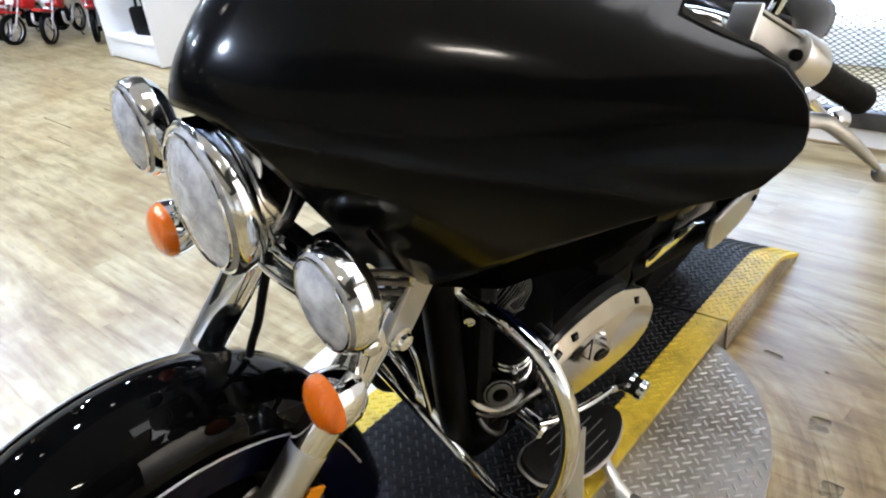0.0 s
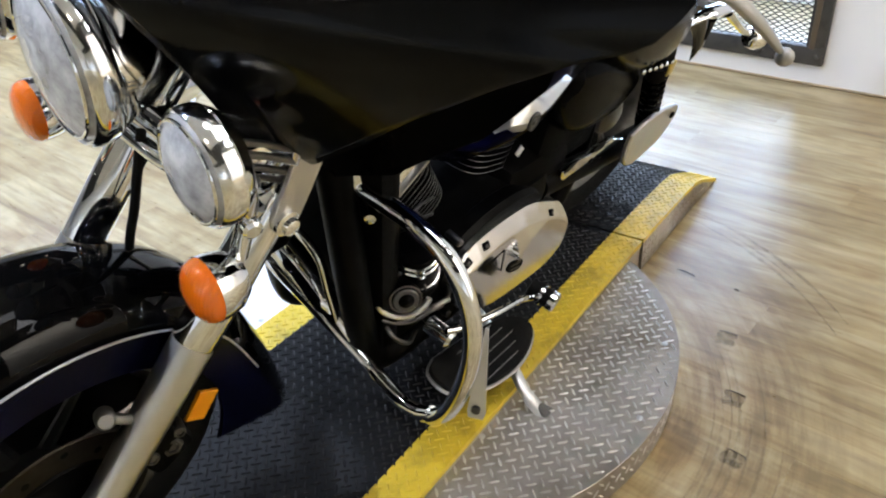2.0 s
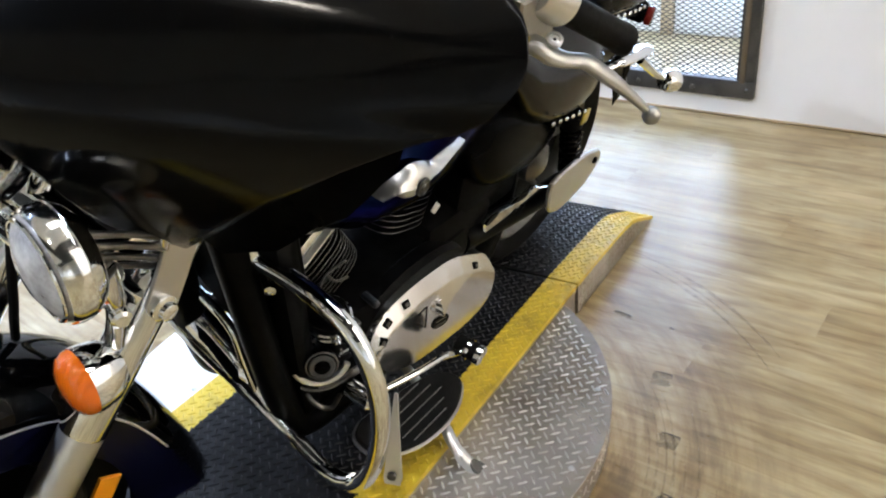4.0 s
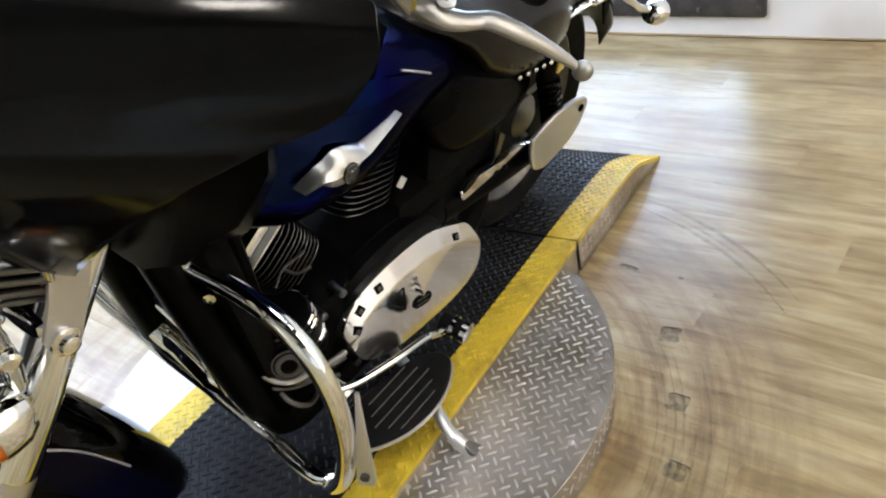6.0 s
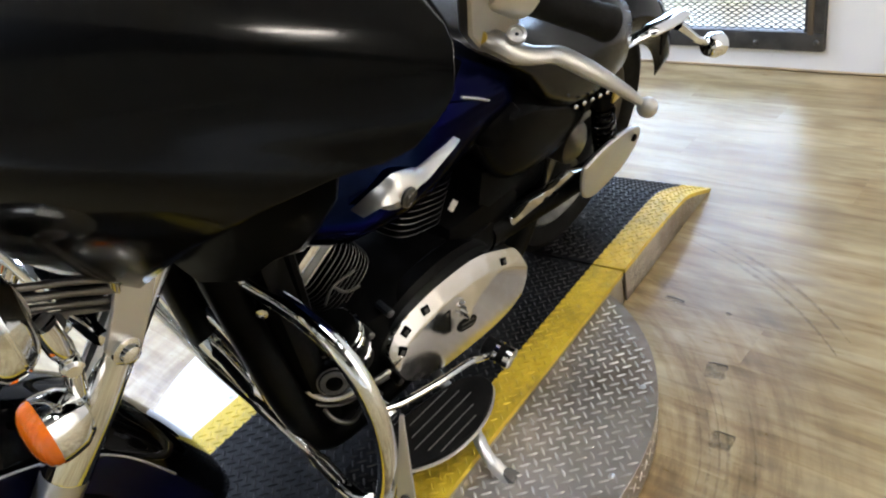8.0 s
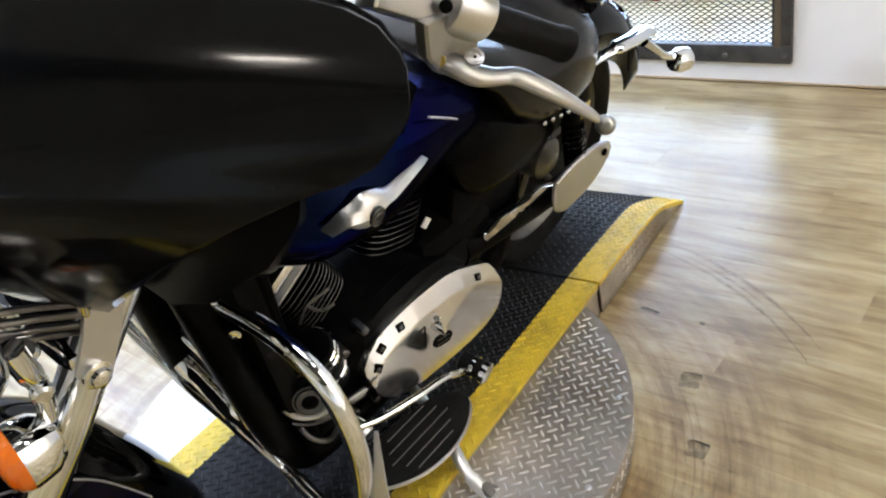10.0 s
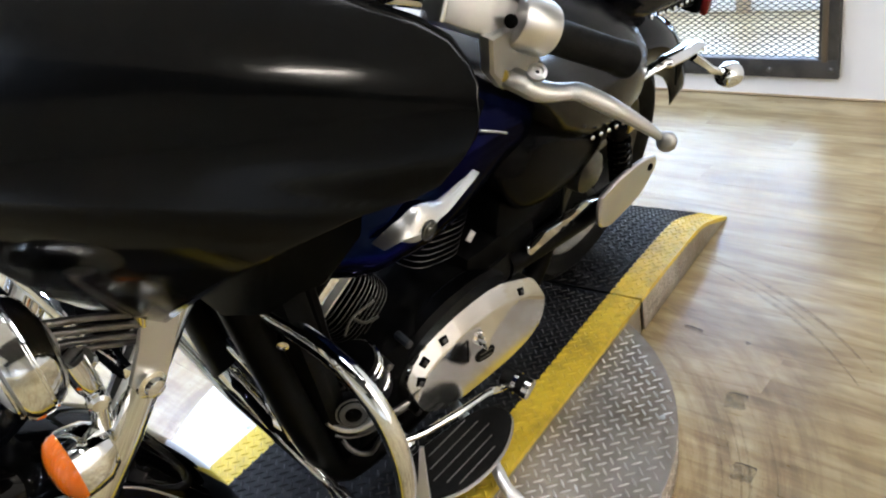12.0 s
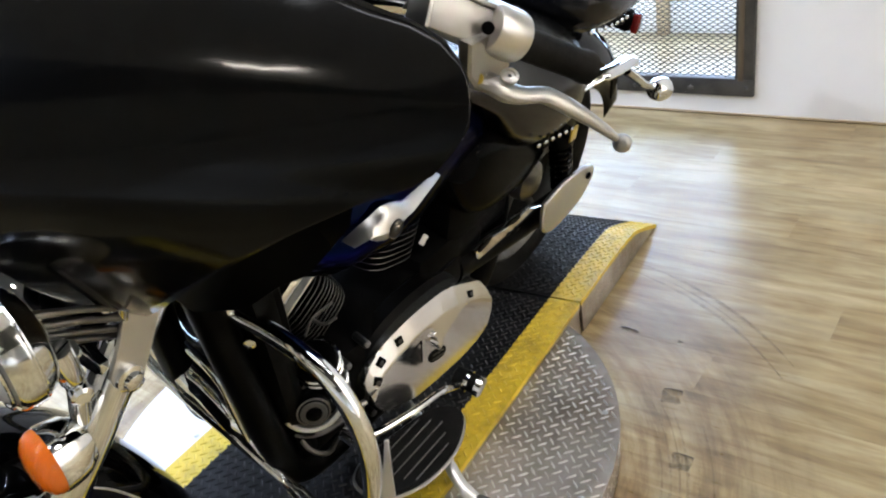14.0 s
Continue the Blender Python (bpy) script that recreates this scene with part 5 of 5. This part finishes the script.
for k in range(140):
    a, h = 0.36 * k, 0.035 + 0.155 * k / 140
    base = vec(0.172, 1.90, 0.36) + h * unit((-0.03, -0.35, 0.93))
    hel.append(base + 0.023 * vec(math.cos(a), math.sin(a) * 0.93, math.sin(a) * 0.35))
part("spring", tube(hel, 0.0046, 7), BLACK, bike)
part("sticker", box((0.192, 1.83, 0.578), (0.005, 0.030, 0.034), 0.002), BRASS, bike, "yellow shock label")
cover_out = [(1.742, 0.435), (1.745, 0.40), (1.766, 0.346), (1.80, 0.322), (1.832, 0.316), (1.89, 0.320), (1.952, 0.333), (1.99, 0.362), (2.006, 0.392), (1.992, 0.421), (1.94, 0.440), (1.87, 0.449), (1.80, 0.447)]
cover_out = [tuple(p[:2]) for p in spline([(a - 1.87, b - 0.38, 0) for a, b in cover_out + cover_out[:1]], 3)][:-1]
axle_plate = part("swingarm_cover", prism(cover_out, 0.012, (0.188, 1.87, 0.38), (0, 1, 0), (0, 0, 1), 0.004), ALU, bike, "brushed metal swingarm end cover")
part("swingarm", joined(tube([(0.12, 1.50, 0.36), (0.135, 1.72, 0.335), (0.15, 1.98, 0.315)], [0.03, 0.028, 0.03], 14), mirrored(tube([(0.12, 1.50, 0.36), (0.135, 1.72, 0.335), (0.15, 1.98, 0.315)], [0.03, 0.028, 0.03], 14))), STEEL_DARK, bike)
guard_out = [(1.545, 0.394), (1.552, 0.372), (1.572, 0.336), (1.60, 0.342), (1.64, 0.335), (1.70, 0.320), (1.78, 0.305), (1.85, 0.292), (1.862, 0.32), (1.848, 0.353), (1.80, 0.372), (1.765, 0.390), (1.735, 0.386), (1.70, 0.392), (1.66, 0.388), (1.61, 0.398), (1.57, 0.402)]
bg = part("belt_guard", prism([(a - 1.70, b - 0.352) for a, b in guard_out], 0.014, (0.136, 1.70, 0.352), (0, 1, 0), (0, 0, 1), 0.003), CHROME, bike, "chrome chain guard")
for y, w, ln, turn in ((1.700, 0.392, 0.030, -8), (1.574, 0.398, 0.026, 12), (1.682, 0.360, 0.010, 0)):
    part("slot", prism([(ln * math.cos(a), 0.0085 * math.sin(a)) for a in np.linspace(0, 2 * math.pi, 18, endpoint=False)], 0.004, (0.148, y, w), (0, math.cos(radians(turn)), math.sin(radians(turn))), (0, -math.sin(radians(turn)), math.cos(radians(turn))), 0.001), STEEL_DARK, bg)
for y, w in ((1.965, 0.405),):
    part("cover_bolt", lathe([(0.009, 0), (0.009, 0.006), (0.005, 0.008)], (0.199, y, w), (1, 0, 0), 12), STEEL_DARK, axle_plate)
part("guard_bolt", lathe([(0.008, 0), (0.008, 0.005)], (0.150, 1.72, 0.352), (1, 0, 0), 10), STEEL_DARK, bg)
part("label_tag", box((0.104, 1.402, 0.490), (0.003, 0.022, 0.022), 0.001, Matrix.Rotation(radians(45), 4, "X")), WHITE_PLASTIC, bike, "small white sticker")
arm = part("signal_arm", tube(spline([(0.165, 1.86, 0.66), (0.19, 1.90, 0.685), (0.205, 1.97, 0.69), (0.205, 2.05, 0.685), (0.20, 2.10, 0.655)]), [0.015] * 10 + [0.022] * 14 + [0.012] * 9, 12, True, 0.5), CHROME, bike, "chrome fender rail")
part("signal_stalk", tube([(0.195, 2.07, 0.645), (0.225, 2.13, 0.60), (0.245, 2.165, 0.585)], [0.012, 0.009, 0.009], 10), CHROME, arm)
part("rear_indicator", lathe([(0.008, -0.035), (0.022, -0.028), (0.030, -0.008), (0.029, 0.012), (0.02, 0.025), (0.001, 0.03)], (0.252, 2.185, 0.576), (0.2, 0.9, -0.1), 24), CHROME, arm, "chrome bullet rear indicator")
tail = part("tail_light", box((0.066, 2.44, 0.612), (0.022, 0.03, 0.055), 0.008), DEEP_RED, bike, "dark red tail lamp edge")
part("lamp_shell", box((0.030, 2.432, 0.616), (0.055, 0.04, 0.062), 0.014), STEEL_DARK, tail)
part("lamp_arm", rod((0.0, 2.26, 0.64), (0.032, 2.43, 0.615), 0.014), STEEL_DARK, tail)
part("mud_flap", prism([(-0.014, 0.03), (0.012, 0.035), (0.010, -0.015), (0.002, -0.05)], 0.006, (0.16, 2.09, 0.60), (0.3, 0.95, 0), (0, -0.1, 1), 0.002), BLACK, bike)

# exhaust on the far side
part("exhaust", tube(spline([(-0.06, 1.06, 0.57), (-0.13, 1.01, 0.53), (-0.175, 1.0, 0.42), (-0.19, 1.03, 0.31), (-0.195, 1.10, 0.23), (-0.19, 1.25, 0.20), (-0.20, 1.7, 0.22), (-0.21, 2.25, 0.28)]), [0.027] * 33 + [0.03] * 8 + [0.042] * 16, 18), CHROME, bike, "chrome exhaust pipe")
part("exhaust", tube(spline([(-0.06, 1.46, 0.56), (-0.14, 1.52, 0.45), (-0.18, 1.58, 0.34), (-0.19, 1.8, 0.30), (-0.20, 2.2, 0.36)]), 0.03, 16), CHROME, bike, "chrome exhaust pipe")

# handlebar, controls and mirrors
bars = spline([(0.395, 1.10, 1.09), (0.33, 1.03, 1.125), (0.26, 0.975, 1.13), (0.15, 0.945, 1.08), (0.08, 0.93, 1.0), (0.05, 0.93, 0.93)])
part("handlebar", tube(bars, 0.0127, 14), CHROME, bike, "chrome pulled-back handlebar")
part("handlebar", mirrored(tube(bars, 0.0127, 14)), CHROME, bike)
gd = unit(vec(0.445, 1.20, 1.04) - vec(0.395, 1.10, 1.09))
for s in (1, -1):
    piece = lathe([(0.0175, 0), (0.0185, 0.006), (0.0175, 0.012), (0.0175, 0.115), (0.019, 0.12), (0.019, 0.130), (0.012, 0.134)], (0.384, 1.080, 1.100), gd, 24)
    part("grip", piece if s > 0 else mirrored(piece), RUBBER, bike, "black rubber grip")
up_v = unit(vec(0.12, -0.1, 1) - gd * (vec(0.12, -0.1, 1) @ gd))
pod = part("switch_pod", lathe([(0.020, -0.026), (0.0255, -0.024), (0.027, -0.018), (0.027, 0.014), (0.0255, 0.019), (0.02, 0.020)], (0.382, 1.078, 1.104), gd, 28), ALU, bike, "satin silver handlebar switch housing")
part("pod_screw", lathe([(0.0065, -0.004), (0.0065, 0.003), (0.004, 0.004)], vec(0.371, 1.060, 1.111) + 0.0265 * unit((0.5, -0.7, 0.35)), (0.5, -0.7, 0.35), 12), STEEL_DARK, pod)
side_v = np.cross(up_v, gd)
res_up, res_in = unit(0.83 * up_v + 0.56 * side_v), unit(0.83 * side_v - 0.56 * up_v)
rm = Matrix((tuple(gd), tuple(res_in), tuple(res_up))).transposed().to_4x4()
RES = vec(0.350, 1.030, 1.128) - 0.010 * up_v - 0.028 * side_v + 0.020 * res_up + 0.015 * res_in
res = part("reservoir", box(RES - 0.002 * res_up, (0.076, 0.030, 0.038), 0.003, rm), CAST, bike, "square metal clutch master reservoir")
part("reservoir_lid", box(RES + 0.0195 * res_up, (0.080, 0.034, 0.005), 0.002, rm), CAST, res)
part("reservoir_end", box(RES - 0.041 * gd + 0.002 * res_up, (0.006, 0.036, 0.048), 0.0025, rm), ALU, res, "bright reservoir end cap")
for k in (-0.033, 0.033):
    part("lid_screw", lathe([(0.004, 0), (0.004, 0.002)], RES + 0.0220 * res_up + k * gd, res_up, 10), FIN, res)
perch = part("lever_perch", prism([(-0.046, 0.046), (-0.016, 0.048), (0.016, 0.030), (0.042, -0.004), (0.036, -0.020), (0.010, -0.026), (-0.016, -0.016), (-0.040, 0.010)], 0.016, (0.368, 1.060, 1.066), (0, 1, 0), (0, 0, 1), 0.003), CAST, bike, "cast metal lever perch")
part("pivot_bolt", lathe([(0.0095, 0.0), (0.0095, 0.004), (0.006, 0.005), (0.0055, 0.003), (0.002, 0.003)], (0.403, 1.066, 1.066), (0.30, -0.35, 0.88), 22, False), ALU, perch)
part("pivot_screw", lathe([(0.006, 0), (0.006, 0.006)], (0.380, 1.043, 1.066), (0.4, -0.8, 0.2), 12), BRASS, perch)
lv = spline([(0.380, 1.052, 1.060), (0.393, 1.056, 1.057), (0.403, 1.067, 1.049), (0.414, 1.082, 1.044), (0.422, 1.096, 1.042), (0.431, 1.108, 1.039), (0.446, 1.126, 1.027), (0.463, 1.149, 1.010), (0.481, 1.173, 0.990), (0.490, 1.185, 0.979)])
wide = [float(np.interp(k / (len(lv) - 1), (0, 0.2, 0.36, 0.45, 0.58, 0.70, 0.85, 1.0), (0.0150, 0.0150, 0.0110, 0.0105, 0.0125, 0.0125, 0.0095, 0.0066))) for k in range(len(lv))]
part("clutch_lever", joined(tube(lv, wide, 14, True, 0.66), ball((0.497, 1.193, 0.971), 0.0115, 16)), CAST, bike, "polished metal clutch lever with a ball end")
part("clutch_cable", tube(spline([(0.30, 1.0, 1.10), (0.22, 0.95, 1.12), (0.10, 0.95, 1.05), (0.05, 1.0, 0.9)]), 0.005, 8), RUBBER, bike)
stem = spline([(0.352, 1.02, 1.160), (0.358, 1.025, 1.195), (0.380, 1.05, 1.225), (0.415, 1.09, 1.232), (0.45, 1.13, 1.225), (0.47, 1.155, 1.215)])
mir = part("mirror", lathe([(0.001, -0.022), (0.02, -0.0205), (0.036, -0.012), (0.047, 0.0), (0.051, 0.010), (0.050, 0.013)], (0.492, 1.180, 1.192), (-0.25, 0.95, 0.1), 36, True, (1.5, 1.05)), CHROME, bike, "oval chrome rear-view mirror")
part("mirror_stem", tube(stem, 0.0065, 10), CHROME, mir)
part("mirror_stem", mirrored(tube(stem, 0.0065, 10)), CHROME, bike)
part("mirror", mirrored(lathe([(0.001, -0.022), (0.02, -0.0205), (0.036, -0.012), (0.047, 0.0), (0.051, 0.010), (0.050, 0.013)], (0.492, 1.180, 1.192), (-0.25, 0.95, 0.1), 36, True, (1.5, 1.05))), CHROME, bike)


# ---- far side of the showroom ----
def dirt_bike(m, label):
    t = thing("dirt_bike", m, label, "motorcycle", "red dirt bikes in a row")
    for y, r in ((0.0, 0.34), (1.45, 0.32)):
        tyre = part("tyre", lathe([(r - 0.085, 0.04), (r - 0.04, 0.058), (r, 0.042), (r, -0.042), (r - 0.04, -0.058), (r - 0.085, -0.04)], (0, y, 0.34 if y == 0 else 0.32), (1, 0, 0), 40, False), RUBBER, t)
        part("rim", lathe([(r - 0.062, 0.02), (r - 0.075, 0.0), (r - 0.062, -0.02)], (0, y, 0.34 if y == 0 else 0.32), (1, 0, 0), 40, False), ALU, tyre)
        for k in range(8):
            a = math.pi * k / 4
            z0 = 0.34 if y == 0 else 0.32
            part("spoke", rod((0, y, z0), (0.0, y + (r - 0.07) * math.cos(a), z0 + (r - 0.07) * math.sin(a)), 0.004, 5), ALU, tyre)
    for s in (1, -1):
        part("fork_leg", rod((s * 0.09, 0.0, 0.34), (s * 0.09, 0.35, 1.05), 0.024), ALU, t)
    part("front_fender", box((0, -0.02, 0.74), (0.20, 0.66, 0.05), 0.02, Matrix.Rotation(radians(-14), 4, "X")), RED, t)
    part("number_plate", box((0, 0.17, 0.98), (0.2, 0.03, 0.22), 0.012, Matrix.Rotation(radians(-20), 4, "X")), WHITE_PLASTIC, t)
    part("shroud", box((0.0, 0.52, 0.84), (0.34, 0.40, 0.26), 0.06, Matrix.Rotation(radians(-20), 4, "X")), RED, t)
    part("seat", box((0, 1.02, 0.92), (0.16, 0.72, 0.10), 0.04, Matrix.Rotation(radians(3), 4, "X")), RUBBER, t)
    part("rear_fender", box((0, 1.55, 0.93), (0.18, 0.55, 0.03), 0.012, Matrix.Rotation(radians(12), 4, "X")), RED, t)
    part("engine", box((0, 0.70, 0.46), (0.24, 0.40, 0.38), 0.06), STEEL_DARK, t)
    part("exhaust", tube(spline([(0.12, 0.55, 0.6), (0.17, 0.5, 0.4), (0.16, 0.8, 0.35), (0.15, 1.1, 0.7), (0.15, 1.5, 0.85)]), 0.035, 12), ALU, t)
    part("handlebar", tube(spline([(-0.4, 0.42, 1.2), (-0.2, 0.36, 1.18), (0, 0.34, 1.12), (0.2, 0.36, 1.18), (0.4, 0.42, 1.2)]), 0.013, 10), STEEL_DARK, t)
    part("swingarm", rod((0, 0.8, 0.42), (0.08, 1.45, 0.32), 0.03), ALU, t)
    part("stand", joined(rod((0.05, 0.85, 0.4), (0.28, 0.95, 0.01), 0.014), box((0.28, 0.95, 0.008), (0.06, 0.09, 0.012), 0.003)), STEEL_DARK, t)
    return t


first = dirt_bike(Matrix.Scale(0.42, 4), "red and white dirt bike parked on the showroom floor")
first.scale = (0.42, 0.42, 0.42)
first.matrix_basis = pose(-7.50, 3.42, 0, 0, 4, 38) @ Matrix.Scale(0.42, 4)
for x, y, turn in ((-7.02, 3.62, 58), (-7.95, 3.28, 20), (-6.85, 4.05, 64), (-8.35, 3.35, 35)):
    copy_thing(first, pose(x, y, 0, 0, 4, turn))

shelf = thing("display_shelf", pose(-5.775, 3.545, 0, 0, 0, -6.7), "white laminate display shelf unit with a black bag", "shelf")
SW, SD, SH = 0.92, 0.55, 1.9
for x in (-SW / 2, SW / 2):
    part("side_panel", box((x, 0, SH / 2), (0.03, SD, SH), 0.003), CABINET, shelf)
part("back_panel", box((0, SD / 2 - 0.012, SH / 2), (SW - 0.03, 0.016, SH)), CABINET, shelf)
part("plinth", box((0, -SD / 2 + 0.03, 0.075), (SW - 0.032, 0.02, 0.146), 0.002), CABINET, shelf)
for z in (0.16, 0.72, 1.28, 1.86):
    part("shelf_board", box((0, 0, z), (SW - 0.032, SD - 0.02, 0.028), 0.003), CABINET, shelf)
bag = thing("bag", pose(-5.82, 3.45, 0.175, 0, 0, 4), "small black bag standing on the white shelf", "bag")
part("bag_body", box((0, 0, 0.11), (0.22, 0.09, 0.22), 0.025), RUBBER, bag)
part("strap", tube(spline([(-0.05, 0, 0.21), (-0.03, 0, 0.30), (0.03, 0, 0.30), (0.05, 0, 0.21)]), 0.012, 8), RUBBER, bag)
counter = thing("display_wall", pose(-4.55, 3.95, 0, 0, 0, 0), "white laminate display partition beside the shelf", "partition")
part("panel", box((0, 0, 1.1), (1.3, 0.30, 2.2), 0.01), CABINET, counter)

# ---- ceiling lamp housings ----
def spot_lamp(x, y):
    t = thing("spot_lamp", pose(x, y, ROOM_H), "small round lit ceiling spot lamp", "ceiling light", "ceiling spot lamps")
    part("can", lathe([(0.095, -0.125), (0.10, -0.12), (0.10, 0), (0.02, 0)], (0, 0, 0), (0, 0, 1), 24, False), STEEL_FRAME, t)
    part("rim", lathe([(0.088, -0.126), (0.10, -0.128), (0.102, -0.115)], (0, 0, 0), (0, 0, 1), 24, False), CEIL, t)


# the added fill lamps behind the camera get the same cans
for x, y, power in LAMPS + WALL_FILLS:
    spot_lamp(x, y)


def pin_spot(x, y):
    """A small lit spot lamp that hangs a little below the ceiling."""
    t = thing("pin_spot", pose(x, y, ROOM_H), "small lit round pin spot under the dark ceiling", "ceiling light", "small ceiling pin spots")
    part("can", lathe([(0.046, -0.16), (0.05, -0.155), (0.05, -0.03), (0.012, -0.02), (0.012, 0)], (0, 0, 0), (0, 0, 1), 20, False), STEEL_FRAME, t)
    part("bulb", lathe([(0.001, -0.150), (0.038, -0.149), (0.042, -0.14)], (0, 0, 0), (0, 0, 1), 16, False), BULB, t, "glowing white lamp face")


BULB = emission("lit_lamp_face", (1.0, 0.93, 0.84), 55.0)
rng = random.Random(11)
for i in range(5):
    for j in range(6):
        pin_spot(-8.6 + 1.45 * i + rng.uniform(-0.35, 0.35), -3.4 + 1.55 * j + rng.uniform(-0.4, 0.4))
tube_light = thing("tube_light", pose(TUBE[0], TUBE[1], ROOM_H, 0, 0, TUBE[2]), "long lit white ceiling tube light", "ceiling light")
part("housing", box((0, 0, -0.04), (0.62, 0.15, 0.08), 0.01), CABINET, tube_light)

for px, py, power, sx, sy in PANELS:
    panel_light = thing("panel_light", pose(px, py, ROOM_H, 0, 0, ROOM_TURN), "flat lit white ceiling panel light", "ceiling light", "flat ceiling panels")
    for x, y, lx, ly in ((0, sy / 2 + 0.015, sx + 0.06, 0.03), (0, -sy / 2 - 0.015, sx + 0.06, 0.03), (sx / 2 + 0.015, 0, 0.03, sy), (-sx / 2 - 0.015, 0, 0.03, sy)):
        part("frame", box((x, y, -0.04), (lx, ly, 0.08), 0.004), CABINET, panel_light)
    part("diffuser", box((0, 0, -0.055), (sx, sy, 0.02)), CABINET, panel_light)

# ---- floor planks and marks, last ----
PW, PL = 0.152, 1.22
plank_meshes = {}
for k in range(3):
    ln = (PL, PL * 0.62, PL * 0.38)[k]
    plank_meshes[k] = mesh_of("plank", box((0, 0, 0), (ln - 0.0002, PW - 0.0002, 0.008), 0.00012, None, 1), WOOD, 0)
rows = int((WALL_Y - 0.012 + 1.6) / PW)
for j in range(rows):
    y = WALL_Y - 0.013 - PW * (j + 0.5)
    x = -4.3 + (0, 0.46, 0.83, 0.22, 0.64)[j % 5]
    for i in range(6):
        ob = new("plank", plank_meshes[0])
        ob.parent = floor
        ob.matrix_basis = ROOM @ pose(x + PL * i, y, -0.0045)


def stain(name, colour, cover):
    """Thin grime: patchy, partly clear."""
    m = worn(material(name, colour, 0.6), tuple(0.6 * k for k in colour), colour, 25, (0.45, 0.7))
    t, n, b2 = nodes_of(m)
    nz = noise_node(t, 38, 5, 0.7)
    r = ramp(t, nz.outputs[0], [(0.35, (0, 0, 0)), (0.65, (cover,) * 3)])
    t.links.new(r.outputs[0], b2.inputs["Alpha"])
    return m


DENT = stain("dent_grime", (0.10, 0.085, 0.070), 0.24)
DENT_EDGE = material("dent_edge", (0.05, 0.042, 0.035), 0.6)
TYRE_MARK = stain("tyre_rubber_mark", (0.14, 0.115, 0.09), 0.42)


def scuff(x, y, w, d, turn):
    """A shallow square dent with a torn edge, left by a stand foot."""
    t = thing("floor_dent", pose(x, y, 0, 0, 0, turn), "square grey dent pressed into the vinyl floor", "floor mark", "dents in the floor")
    r = random.Random(int(1000 * (x + y)))
    out = [(w / 2 * math.cos(a) * (0.8 + 0.35 * r.random()) * (1.25 if abs(math.cos(2 * a)) < 0.6 else 1.0), d / 2 * math.sin(a) * (0.8 + 0.35 * r.random()) * (1.25 if abs(math.cos(2 * a)) < 0.6 else 1.0)) for a in np.linspace(0, 2 * math.pi, 22, endpoint=False)]
    part("pressed_area", prism(out, 0.0006, (0, 0, 0.0002), (1, 0, 0), (0, 1, 0), 0.0001), DENT, t)
    part("torn_edge", tube([(-w / 2, d / 2, 0.001), (-w / 5, d / 2 + 0.001, 0.0016), (w / 5, d / 2, 0.0014), (w / 2, d / 2 - 0.002, 0.0012), (w / 2 + 0.001, d / 5, 0.0006)], [0.0006, 0.0013, 0.001, 0.0013, 0.0005], 6), DENT_EDGE, t)


for x, y, w, d, turn in ((-0.215, 1.690, 0.042, 0.05, 6), (-0.138, 1.500, 0.042, 0.044, 2), (-0.088, 1.335, 0.042, 0.04, -4), (-0.392, 1.906, 0.05, 0.010, -6), (-0.255, 1.893, 0.012, 0.008, 0)):
    scuff(x, y, w, d, turn)


def tyre_arc(c, r, a0, a1, w):
    rings = []
    for a in np.linspace(radians(a0), radians(a1), 26):
        k = math.sin(math.pi * (a - radians(a0)) / radians(a1 - a0))
        rings.append([(c[0] + (r + s * w * (0.3 + 0.7 * k)) * math.cos(a), c[1] + (r + s * w * (0.3 + 0.7 * k)) * math.sin(a), 0.0006) for s in (-0.5, 0.5)])
    ob = part("tyre_mark", loft(rings, False, False), TYRE_MARK, None, smooth=0)
    return tagged(ob, "faint curved black tyre mark on the vinyl floor", "floor mark", "tyre marks on the floor")


for r, a0, a1, w in ((0.990, 36, 73, 0.011), (1.034, 38, 74, 0.013), (1.010, 48, 66, 0.006)):
    tyre_arc((STRIP_MID, 1.25), r, a0, a1, w)
TYRE_MARK = stain("thin_floor_scratch", (0.12, 0.08, 0.045), 0.30)
for r, a0, a1, w in ((0.665, -28, 30, 0.005), (0.682, -34, 36, 0.007), (0.700, -20, 40, 0.005), (0.716, -30, 34, 0.009), (0.738, -26, 20, 0.006), (0.765, -36, 28, 0.007), (0.80, -24, 12, 0.005)):
    tyre_arc((STRIP_MID + 0.01, 1.25), r, a0, a1, w)
